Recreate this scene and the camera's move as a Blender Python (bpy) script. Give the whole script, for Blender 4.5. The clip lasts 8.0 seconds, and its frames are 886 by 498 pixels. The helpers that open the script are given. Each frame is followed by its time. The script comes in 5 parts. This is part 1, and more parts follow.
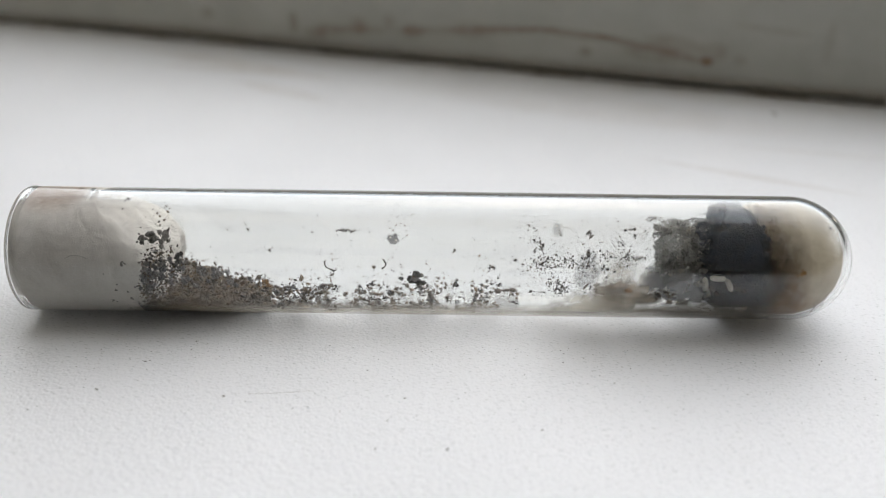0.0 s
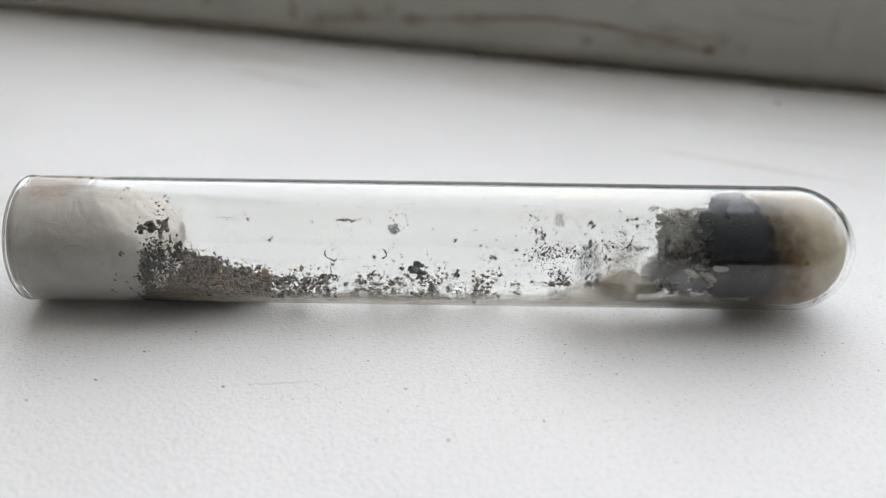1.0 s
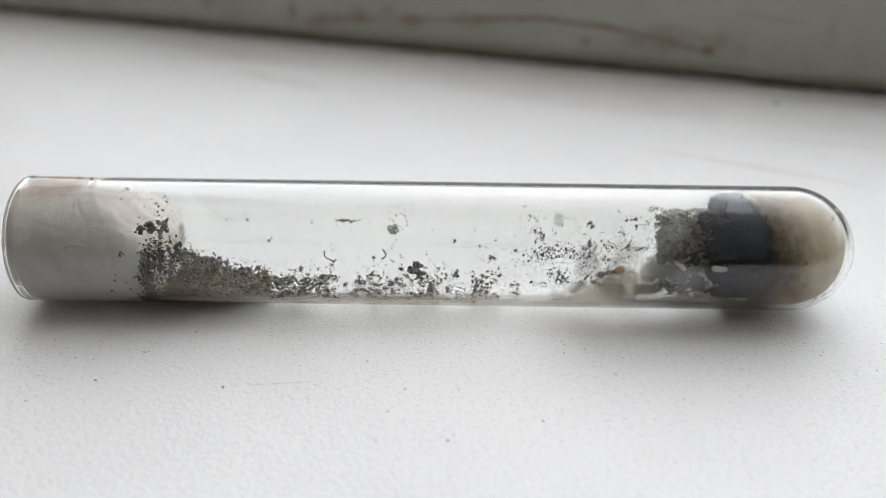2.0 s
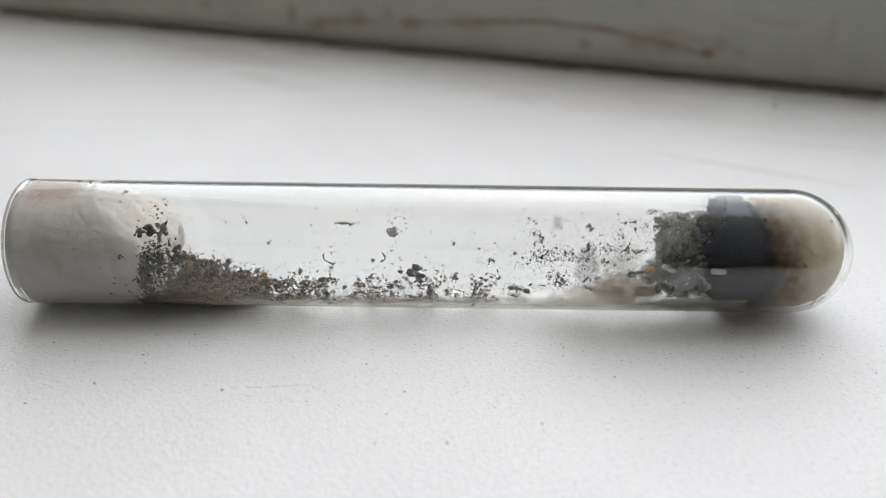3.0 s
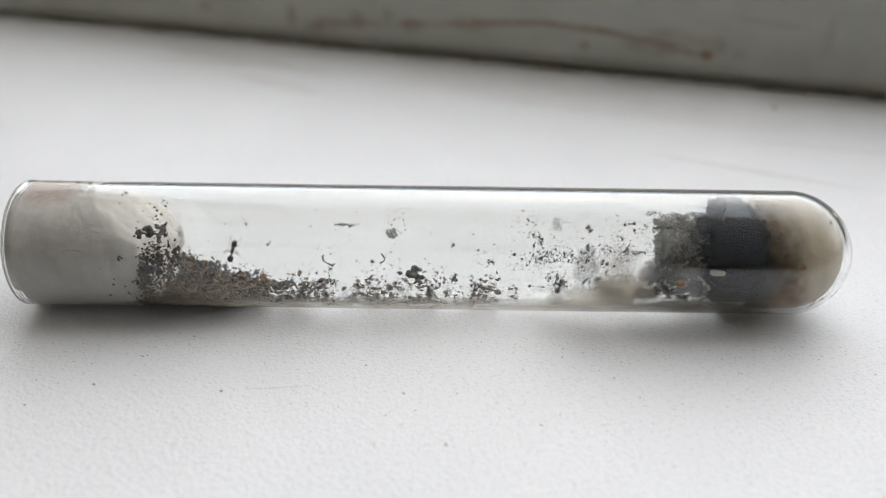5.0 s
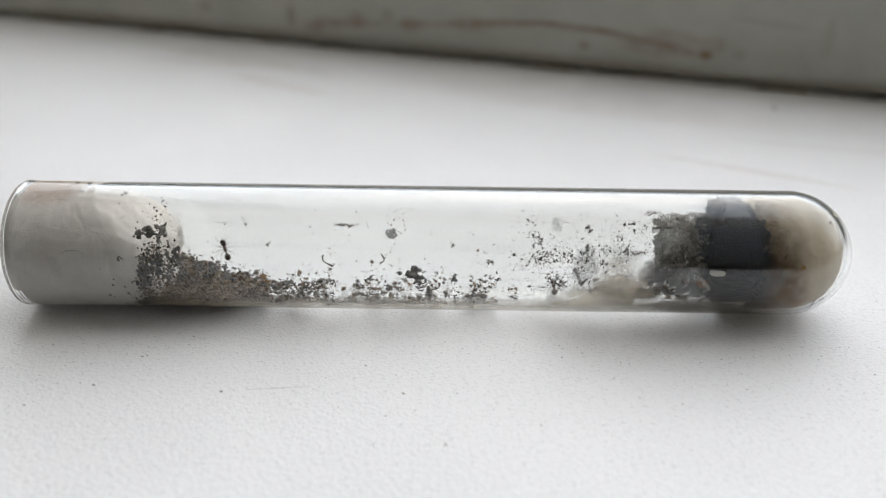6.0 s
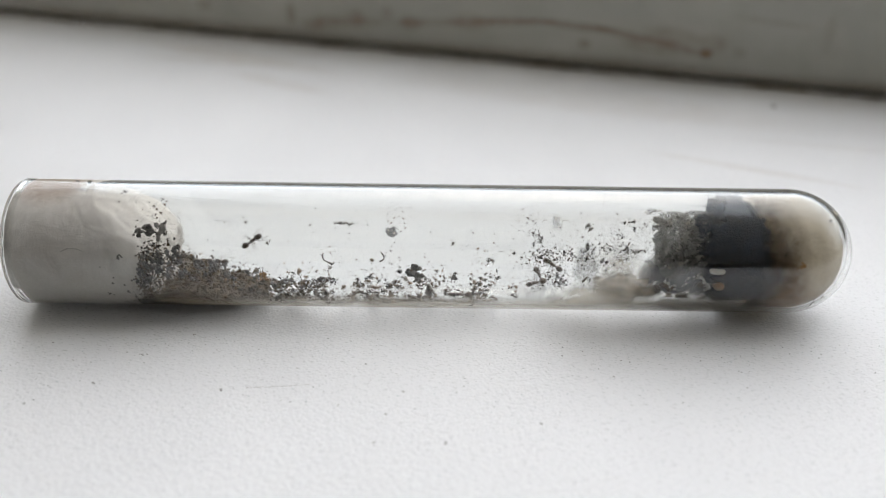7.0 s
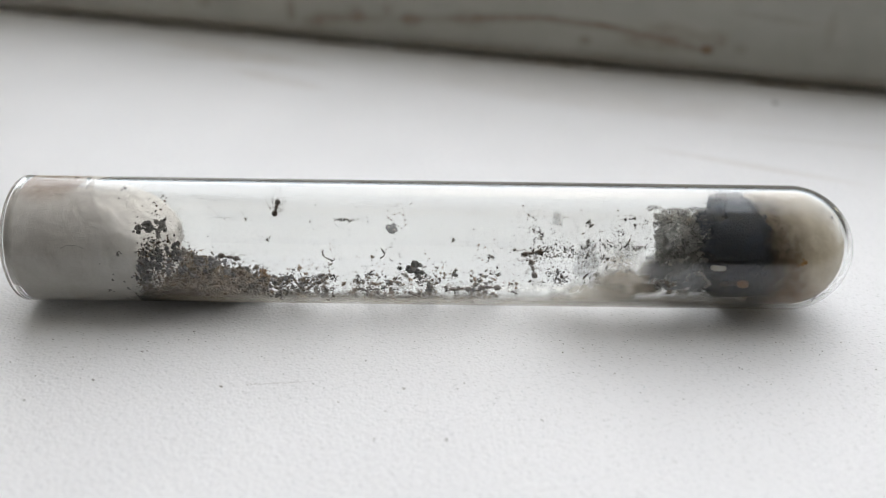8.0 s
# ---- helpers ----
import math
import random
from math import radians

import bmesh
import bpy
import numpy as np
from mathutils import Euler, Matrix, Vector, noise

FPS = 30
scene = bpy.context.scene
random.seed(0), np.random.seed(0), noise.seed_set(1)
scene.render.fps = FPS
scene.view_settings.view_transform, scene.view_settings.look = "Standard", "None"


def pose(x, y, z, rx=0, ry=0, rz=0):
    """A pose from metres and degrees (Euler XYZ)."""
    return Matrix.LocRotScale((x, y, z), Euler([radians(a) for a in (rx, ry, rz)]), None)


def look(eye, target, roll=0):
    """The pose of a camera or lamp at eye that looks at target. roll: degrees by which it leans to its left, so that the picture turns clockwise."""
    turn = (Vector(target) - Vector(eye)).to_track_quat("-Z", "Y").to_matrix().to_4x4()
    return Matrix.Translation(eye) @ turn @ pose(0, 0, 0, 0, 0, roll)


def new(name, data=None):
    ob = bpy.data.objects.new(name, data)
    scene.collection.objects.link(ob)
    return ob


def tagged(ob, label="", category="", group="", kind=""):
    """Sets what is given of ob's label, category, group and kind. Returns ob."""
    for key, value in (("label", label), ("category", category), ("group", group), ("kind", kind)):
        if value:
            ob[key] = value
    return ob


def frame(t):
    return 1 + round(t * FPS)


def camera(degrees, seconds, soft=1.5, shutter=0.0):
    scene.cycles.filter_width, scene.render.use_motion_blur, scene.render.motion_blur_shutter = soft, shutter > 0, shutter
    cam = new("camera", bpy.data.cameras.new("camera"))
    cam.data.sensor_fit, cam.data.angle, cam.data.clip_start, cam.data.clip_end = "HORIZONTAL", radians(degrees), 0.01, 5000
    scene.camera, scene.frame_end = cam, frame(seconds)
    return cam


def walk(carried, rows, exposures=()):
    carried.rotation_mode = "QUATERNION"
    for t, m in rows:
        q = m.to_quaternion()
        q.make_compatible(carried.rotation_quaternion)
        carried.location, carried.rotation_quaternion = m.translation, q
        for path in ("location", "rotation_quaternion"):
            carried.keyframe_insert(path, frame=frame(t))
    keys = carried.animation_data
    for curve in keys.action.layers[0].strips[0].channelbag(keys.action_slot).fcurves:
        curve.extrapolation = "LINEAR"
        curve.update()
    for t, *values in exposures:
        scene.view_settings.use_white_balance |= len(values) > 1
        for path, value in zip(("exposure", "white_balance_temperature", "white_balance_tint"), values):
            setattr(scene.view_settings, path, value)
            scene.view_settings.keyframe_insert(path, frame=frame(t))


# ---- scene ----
# A glass test tube with an ant colony lies on a white window sill; daylight comes from the window behind it.
MM = 0.001

# ---- camera ----
cam = camera(54.17, 8.0, soft=1.0)
cam.data.dof.use_dof = True
cam.data.dof.focus_distance = 0.1085
cam.data.dof.aperture_fstop = 14.0
walk(cam, [
    (0.0, look((0.00000, -0.09742, 0.06417), (-0.00009, -0.00012, 0.00871), 0.763)),
    (0.5, look((-0.00008, -0.09706, 0.06409), (-0.00011, -0.00010, 0.00802), 0.798)),
    (1.0, look((-0.00015, -0.09681, 0.06385), (-0.00019, -0.00017, 0.00724), 0.821)),
    (1.5, look((-0.00014, -0.09691, 0.06387), (-0.00016, -0.00028, 0.00724), 0.804)),
    (3.0, look((-0.00003, -0.09695, 0.06398), (0.00000, -0.00013, 0.00768), 0.785)),
    (3.5, look((0.00000, -0.09699, 0.06400), (0.00000, -0.00013, 0.00778), 0.810)),
    (4.0, look((-0.00002, -0.09706, 0.06408), (0.00003, -0.00010, 0.00803), 0.797)),
    (4.5, look((-0.00001, -0.09703, 0.06397), (0.00006, -0.00009, 0.00787), 0.812)),
    (6.0, look((-0.00003, -0.09698, 0.06401), (0.00012, -0.00006, 0.00788), 0.826)),
    (6.5, look((0.00002, -0.09712, 0.06393), (0.00013, -0.00011, 0.00795), 0.782)),
    (7.0, look((-0.00006, -0.09695, 0.06393), (0.00012, -0.00010, 0.00765), 0.830)),
    (7.5, look((0.00000, -0.09697, 0.06399), (0.00011, -0.00020, 0.00759), 0.811)),
    (8.0, look((-0.00007, -0.09682, 0.06379), (0.00008, -0.00017, 0.00719), 0.815)),
], exposures=[(0.0, 0.0), (8.0, 0.0)])

# ---- world and light ----
# The window's own frame of axes: x along the window, y out of the room, z up; its foot is where sill and frame meet.
WINDOW = pose(0, 0.1036, 0, 0, 0, -14.9)
RAIL_TOP = 0.036
HALF = 0.58  # half the width of the pane
SIDE = 0.41  # how far the window's middle lies along the sill from the tube
world = bpy.data.worlds.new("overcast_sky")
scene.world = world
world.use_nodes = True
wn = world.node_tree
sky = wn.nodes.new("ShaderNodeTexSky")
sky.sky_type = "NISHITA"
sky.sun_disc = False
sky.sun_elevation, sky.sun_rotation = radians(42), radians(10)
wn.links.new(sky.outputs[0], wn.nodes["Background"].inputs[0])
wn.nodes["Background"].inputs[1].default_value = 0.12

daylight = bpy.data.lights.new("window_daylight", "AREA")
daylight.shape, daylight.size, daylight.size_y = "RECTANGLE", 2 * HALF, 1.26
daylight.energy = 7.4
daylight.color = (1.0, 0.980, 0.958)
lamp = new("window_daylight", daylight)
lamp.matrix_world = WINDOW @ pose(SIDE, 0.062, RAIL_TOP + 0.65, -90, 0, 0)


# ---- materials ----
def material(name):
    m = bpy.data.materials.new(name)
    m.use_nodes = True
    return m, m.node_tree.nodes, m.node_tree.links, m.node_tree.nodes["Principled BSDF"]


def coords(nodes, links, scale=(1, 1, 1), shift=(0, 0, 0), turn=0):
    c = nodes.new("ShaderNodeTexCoord")
    mp = nodes.new("ShaderNodeMapping")
    mp.inputs["Location"].default_value = shift
    mp.inputs["Rotation"].default_value = (0, 0, radians(turn))
    mp.inputs["Scale"].default_value = scale
    links.new(c.outputs["Object"], mp.inputs[0])
    return mp.outputs[0]


def noise_tex(nodes, links, vector, scale, detail=4.0, rough=0.6, distortion=0.0):
    n = nodes.new("ShaderNodeTexNoise")
    n.inputs["Scale"].default_value, n.inputs["Detail"].default_value = scale, detail
    n.inputs["Roughness"].default_value, n.inputs["Distortion"].default_value = rough, distortion
    links.new(vector, n.inputs["Vector"])
    return n.outputs["Fac"]


def ramp(nodes, links, value, stops):
    r = nodes.new("ShaderNodeValToRGB")
    while len(r.color_ramp.elements) < len(stops):
        r.color_ramp.elements.new(0.5)
    for e, (p, c) in zip(r.color_ramp.elements, stops):
        e.position = p
        e.color = (c, c, c, 1) if isinstance(c, (int, float)) else (*c, 1)
    links.new(value, r.inputs[0])
    return r.outputs[0]


def blend(nodes, links, fac, a, b, kind="MIX"):
    mx = nodes.new("ShaderNodeMix")
    mx.data_type, mx.blend_type = "RGBA", kind
    for socket, value in ((mx.inputs[0], fac), (mx.inputs[6], a), (mx.inputs[7], b)):
        if isinstance(value, (int, float)):
            socket.default_value = value
        elif isinstance(value, tuple):
            socket.default_value = (*value, 1)
        else:
            links.new(value, socket)
    return mx.outputs[2]


def times(nodes, links, a, b, op="MULTIPLY"):
    n = nodes.new("ShaderNodeMath")
    n.operation = op
    for socket, value in ((n.inputs[0], a), (n.inputs[1], b)):
        if isinstance(value, (int, float)):
            socket.default_value = value
        else:
            links.new(value, socket)
    return n.outputs[0]


def bump(nodes, links, height, distance, bsdf, strength=1.0, under=None):
    b = nodes.new("ShaderNodeBump")
    b.inputs["Strength"].default_value, b.inputs["Distance"].default_value = strength, distance
    links.new(height, b.inputs["Height"])
    if under is not None:
        links.new(under, b.inputs["Normal"])
    links.new(b.outputs[0], bsdf.inputs["Normal"])
    return b.outputs[0]


def blotch(nodes, links, centre, radii, turn=0.0, ragged=0.5, grain=400.0):
    """A soft patch for stains and painted shade: 1 at its centre, 0 outside an ellipsoid, broken up by noise. Metres.
    """
    c = nodes.new("ShaderNodeTexCoord")
    mp = nodes.new("ShaderNodeMapping")
    mp.vector_type = "TEXTURE"
    mp.inputs["Location"].default_value = centre
    mp.inputs["Rotation"].default_value = turn if isinstance(turn, tuple) else (0, 0, radians(turn))
    mp.inputs["Scale"].default_value = radii
    links.new(c.outputs["Object"], mp.inputs[0])
    g = nodes.new("ShaderNodeTexGradient")
    g.gradient_type = "SPHERICAL"
    links.new(mp.outputs[0], g.inputs[0])
    n = noise_tex(nodes, links, c.outputs["Object"], grain, 5, 0.65)
    n = ramp(nodes, links, n, [(0.5 - 0.35 * ragged, 1.0 - ragged), (0.5 + 0.2 * ragged, 1.0)])
    edge = ramp(nodes, links, g.outputs["Fac"], [(0.0, 0.0), (0.45, 1.0)])
    return times(nodes, links, edge, n)


def sill_material():
    m, n, l, b = material("white_laminate")
    c = coords(n, l)
    large = noise_tex(n, l, c, 22, 4, 0.55)
    fine = noise_tex(n, l, coords(n, l, (1500, 4200, 1), (0, 0, 0), 24), 1.0, 3, 0.6)
    col = ramp(n, l, large, [(0.3, (0.738, 0.752, 0.782)), (0.7, (0.793, 0.806, 0.838))])
    col = blend(n, l, ramp(n, l, fine, [(0.57, 0.0), (0.70, 0.6)]), col, (0.40, 0.42, 0.43))
    # ragged brown patches drawn out along the sill in front of the tube
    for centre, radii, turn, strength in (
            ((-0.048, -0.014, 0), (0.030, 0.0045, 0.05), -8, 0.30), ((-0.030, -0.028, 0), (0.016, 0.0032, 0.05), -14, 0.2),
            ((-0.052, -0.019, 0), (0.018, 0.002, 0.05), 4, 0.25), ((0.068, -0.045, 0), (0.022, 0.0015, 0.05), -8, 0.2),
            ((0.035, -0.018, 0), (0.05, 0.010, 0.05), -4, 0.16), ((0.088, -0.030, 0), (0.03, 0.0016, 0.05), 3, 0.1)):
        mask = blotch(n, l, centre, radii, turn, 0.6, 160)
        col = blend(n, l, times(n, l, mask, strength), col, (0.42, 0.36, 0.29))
    l.new(col, b.inputs["Base Color"])
    b.inputs["Roughness"].default_value = 0.38
    b.inputs["Specular IOR Level"].default_value = 0.45
    # leather-like grain: a close pebble with finer pits on it
    v = n.new("ShaderNodeTexVoronoi")
    v.feature, v.inputs["Scale"].default_value = "SMOOTH_F1", 2500
    v.inputs["Smoothness"].default_value = 0.6
    l.new(c, v.inputs["Vector"])
    pebble = noise_tex(n, l, c, 3300, 2, 0.5, 0.3)
    first = bump(n, l, v.outputs["Distance"], 0.00012, b, 0.38)
    second = bump(n, l, pebble, 0.00013, b, 0.46, first)
    bump(n, l, noise_tex(n, l, c, 1500, 3, 0.55), 0.00012, b, 0.45, second)
    return m


def frame_material():
    m, n, l, b = material("dirty_white_paint")
    c = coords(n, l)
    large = noise_tex(n, l, c, 60, 5, 0.6)
    col = ramp(n, l, large, [(0.3, (0.38, 0.38, 0.342)), (0.7, (0.46, 0.462, 0.425))])
    streaks = noise_tex(n, l, coords(n, l, (25, 300, 300)), 1.0, 4, 0.6)
    col = blend(n, l, ramp(n, l, streaks, [(0.55, 0.0), (0.75, 0.35)]), col, (0.36, 0.34, 0.30))
    marks = (((-0.024, 0, 0.0056), 0.012, 0.0013, 4, 0.5), ((-0.003, 0, 0.0072), 0.013, 0.0011, 5, 0.55),
             ((0.014, 0, 0.0088), 0.012, 0.0011, 4, 0.8), ((0.030, 0, 0.0092), 0.012, 0.0011, -3, 0.9),
             ((0.043, 0, 0.0080), 0.010, 0.0011, -9, 0.75), ((0.053, 0, 0.0064), 0.007, 0.0013, -12, 0.7),
             ((0.0592, 0, 0.0055), 0.0016, 0.0013, 0, 1.0), ((0.047, 0, 0.0058), 0.008, 0.0016, -5, 0.4),
             ((0.0326, 0, 0.0054), 0.0018, 0.0012, 0, 0.7), ((-0.0388, 0, 0.0062), 0.0014, 0.0034, 0, 0.6),
             ((-0.033, 0, 0.0037), 0.0035, 0.0016, -10, 0.6), ((-0.0083, 0, 0.0066), 0.0030, 0.0022, 0, 0.6),
             ((-0.062, 0, 0.0066), 0.0022, 0.0018, 0, 0.6), ((-0.014, 0, 0.0085), 0.002, 0.002, 0, 0.5),
             ((0.072, 0, 0.0135), 0.010, 0.0010, -4, 0.25), ((0.083, 0, 0.0120), 0.0015, 0.005, 0, 0.22),
             ((0.066, 0, 0.0064), 0.002, 0.0014, 0, 0.3), ((0.030, 0, 0.0014), 0.060, 0.0020, 0, 0.35),
             ((-0.070, 0, 0.0014), 0.060, 0.0020, 0, 0.35), ((0.110, 0, 0.0014), 0.040, 0.0022, 0, 0.4),
             ((0.052, 0, 0.0088), 0.008, 0.0024, -4, 0.4), ((0.060, 0, 0.0075), 0.004, 0.0030, 20, 0.4), ((0.006, 0, 0.0080), 0.006, 0.0026, 0, 0.4),
             ((-0.022, 0, 0.0066), 0.003, 0.0030, 0, 0.5), ((-0.030, 0, 0.0050), 0.004, 0.0022, 0, 0.4))
    for centre, wide, high, lean, strength in marks:
        mask = blotch(n, l, (centre[0], 0, centre[2] + 0.0009), (wide, 0.03, high), (0, radians(-lean), 0), 0.9, 330)
        col = blend(n, l, times(n, l, mask, strength), col, (0.20, 0.125, 0.060))
    l.new(col, b.inputs["Base Color"])
    b.inputs["Roughness"].default_value = 0.45
    bump(n, l, noise_tex(n, l, c, 260, 5, 0.6), 0.0002, b, 0.5)
    return m


def plain_material(name, dark, light, rough, scale, depth, metal=0.0):
    m, n, l, b = material(name)
    c = coords(n, l)
    two = blend(n, l, 0.45, noise_tex(n, l, c, scale, 5, 0.6), noise_tex(n, l, c, scale * 9, 3, 0.6))
    l.new(ramp(n, l, two, [(0.35, dark), (0.65, light)]), b.inputs["Base Color"])
    b.inputs["Roughness"].default_value, b.inputs["Metallic"].default_value = rough, metal
    bump(n, l, two, depth, b, 0.6)
    return m


def glass_material(name, tint, ior=1.47):
    m, n, l, b = material(name)
    b.inputs["Base Color"].default_value = (*tint, 1)
    b.inputs["Transmission Weight"].default_value = 1.0
    b.inputs["Roughness"].default_value = 0.0
    b.inputs["IOR"].default_value = ior
    return m


def crumb_material(name, stops, rough=0.85, through_light=0.0, patchy=False):
    """Each crumb of a heap takes its own colour."""
    m, n, l, b = material(name)
    g = n.new("ShaderNodeNewGeometry")
    col = ramp(n, l, g.outputs["Random Per Island"], stops)
    grain = noise_tex(n, l, coords(n, l), 9000, 3, 0.7)
    col = blend(n, l, 0.8, col, ramp(n, l, grain, [(0.3, 0.45), (0.7, 1.0)]), "MULTIPLY")
    if patchy:  # damp and dry soil in patches
        damp = noise_tex(n, l, coords(n, l), 420, 4, 0.65)
        col = blend(n, l, 1.0, col, ramp(n, l, damp, [(0.36, (0.40, 0.40, 0.40)), (0.52, (0.92, 0.90, 0.86)), (0.70, (1.30, 1.22, 1.10))]), "MULTIPLY")
    l.new(col, b.inputs["Base Color"])
    b.inputs["Roughness"].default_value = rough
    bump(n, l, grain, 0.00005, b, 0.7)
    if through_light:
        tr = n.new("ShaderNodeBsdfTranslucent")
        l.new(col, tr.inputs[0])
        mix = n.new("ShaderNodeMixShader")
        mix.inputs[0].default_value = through_light
        l.new(b.outputs[0], mix.inputs[1])
        l.new(tr.outputs[0], mix.inputs[2])
        l.new(mix.outputs[0], n["Material Output"].inputs[0])
    return m


def lump_material(name, dark, light, rough=0.9):
    """A single crumb: mottled soil, a little different from object to object."""
    m, n, l, b = material(name)
    info = n.new("ShaderNodeObjectInfo")
    grain = noise_tex(n, l, coords(n, l), 7000, 4, 0.7)
    mixed = times(n, l, times(n, l, info.outputs["Random"], 0.35), times(n, l, grain, 0.8), "ADD")
    l.new(ramp(n, l, mixed, [(0.3, dark), (0.75, light)]), b.inputs["Base Color"])
    b.inputs["Roughness"].default_value = rough
    bump(n, l, grain, 0.00008, b, 0.8)
    return m


def cotton_material(name, low, high, stains=(), through_light=0.35):
    m, n, l, b = material(name)
    c = coords(n, l, (1, 1, 1))
    cloud = noise_tex(n, l, c, 230, 5, 0.6, 0.6)
    fibre = noise_tex(n, l, coords(n, l, (1100, 1900, 1500)), 1.0, 5, 0.7, 2.6)
    col = ramp(n, l, blend(n, l, 0.4, cloud, fibre), [(0.32, low), (0.66, high)])
    # stains, and on the white cotton also a patch of painted shade
    for centre, radii, tone, strength in stains:
        col = blend(n, l, times(n, l, blotch(n, l, centre, radii, 0, 0.6, 700), strength), col, tone)
    l.new(col, b.inputs["Base Color"])
    b.inputs["Roughness"].default_value = 1.0
    b.inputs["Specular IOR Level"].default_value = 0.1
    normal = bump(n, l, fibre, 0.00012, b, 0.5)
    normal = bump(n, l, cloud, 0.0005, b, 0.5, normal)
    tr = n.new("ShaderNodeBsdfTranslucent")
    l.new(col, tr.inputs[0])
    l.new(normal, tr.inputs["Normal"])
    mix = n.new("ShaderNodeMixShader")
    mix.inputs[0].default_value = through_light
    l.new(b.outputs[0], mix.inputs[1])
    l.new(tr.outputs[0], mix.inputs[2])
    l.new(mix.outputs[0], n["Material Output"].inputs[0])
    return m


def fringe_material(name, dark, light, most, edge, reach, ragged, grain):
    """A stain on the glass that is dense towards the tube's mouth and frays out beyond a bowed line. edge, reach: metres."""
    m, n, l, b = material(name)
    c = coords(n, l)
    xyz = n.new("ShaderNodeSeparateXYZ")
    l.new(c, xyz.inputs[0])
    up = times(n, l, xyz.outputs["Z"], -0.001, "ADD")
    bow = times(n, l, times(n, l, up, up), -55.0)
    ahead = times(n, l, times(n, l, bow, edge, "ADD"), xyz.outputs["X"], "SUBTRACT")
    patch = noise_tex(n, l, c, grain, 8, 0.68, 0.4)
    fine = noise_tex(n, l, c, grain * 5, 4, 0.65)
    field = times(n, l, times(n, l, ahead, 1.0 / reach), times(n, l, times(n, l, patch, -0.5, "ADD"), 4.0 * ragged), "ADD")
    cover = times(n, l, ramp(n, l, field, [(0.0, 0.0), (1.0, most)]), ramp(n, l, fine, [(0.30, 0.6), (0.5, 1.0)]))
    d, t = n.new("ShaderNodeBsdfDiffuse"), n.new("ShaderNodeBsdfTranslucent")
    col = ramp(n, l, fine, [(0.35, dark), (0.65, light)])
    l.new(col, d.inputs[0])
    l.new(col, t.inputs[0])
    both, clear, out = n.new("ShaderNodeMixShader"), n.new("ShaderNodeBsdfTransparent"), n.new("ShaderNodeMixShader")
    both.inputs[0].default_value = 0.3
    l.new(d.outputs[0], both.inputs[1])
    l.new(t.outputs[0], both.inputs[2])
    l.new(cover, out.inputs[0])
    l.new(clear.outputs[0], out.inputs[1])
    l.new(both.outputs[0], out.inputs[2])
    l.new(out.outputs[0], n["Material Output"].inputs[0])
    n.remove(b)
    return m


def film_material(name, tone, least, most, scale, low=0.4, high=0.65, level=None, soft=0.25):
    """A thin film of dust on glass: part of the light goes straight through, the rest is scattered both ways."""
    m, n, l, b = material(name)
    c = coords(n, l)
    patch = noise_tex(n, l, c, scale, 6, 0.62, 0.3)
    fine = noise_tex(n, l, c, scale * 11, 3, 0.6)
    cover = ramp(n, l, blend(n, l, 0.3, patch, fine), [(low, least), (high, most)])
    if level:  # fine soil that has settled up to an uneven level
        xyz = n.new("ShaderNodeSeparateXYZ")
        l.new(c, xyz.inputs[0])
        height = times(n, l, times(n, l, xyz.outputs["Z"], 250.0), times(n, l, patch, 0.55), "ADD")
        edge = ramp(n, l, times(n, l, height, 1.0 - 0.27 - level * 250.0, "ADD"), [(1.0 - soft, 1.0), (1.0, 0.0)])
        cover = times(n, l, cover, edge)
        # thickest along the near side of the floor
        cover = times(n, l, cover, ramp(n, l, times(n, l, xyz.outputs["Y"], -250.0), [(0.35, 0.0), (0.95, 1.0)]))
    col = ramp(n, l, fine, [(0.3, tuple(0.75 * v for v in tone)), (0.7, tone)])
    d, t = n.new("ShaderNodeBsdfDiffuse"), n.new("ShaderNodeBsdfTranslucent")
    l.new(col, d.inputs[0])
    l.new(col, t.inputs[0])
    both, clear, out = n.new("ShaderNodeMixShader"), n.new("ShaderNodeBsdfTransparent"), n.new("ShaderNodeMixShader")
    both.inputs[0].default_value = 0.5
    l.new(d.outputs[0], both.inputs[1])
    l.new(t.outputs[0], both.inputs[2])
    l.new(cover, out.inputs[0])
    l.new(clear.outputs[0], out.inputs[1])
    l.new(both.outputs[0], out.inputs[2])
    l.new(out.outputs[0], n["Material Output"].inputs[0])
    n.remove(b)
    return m


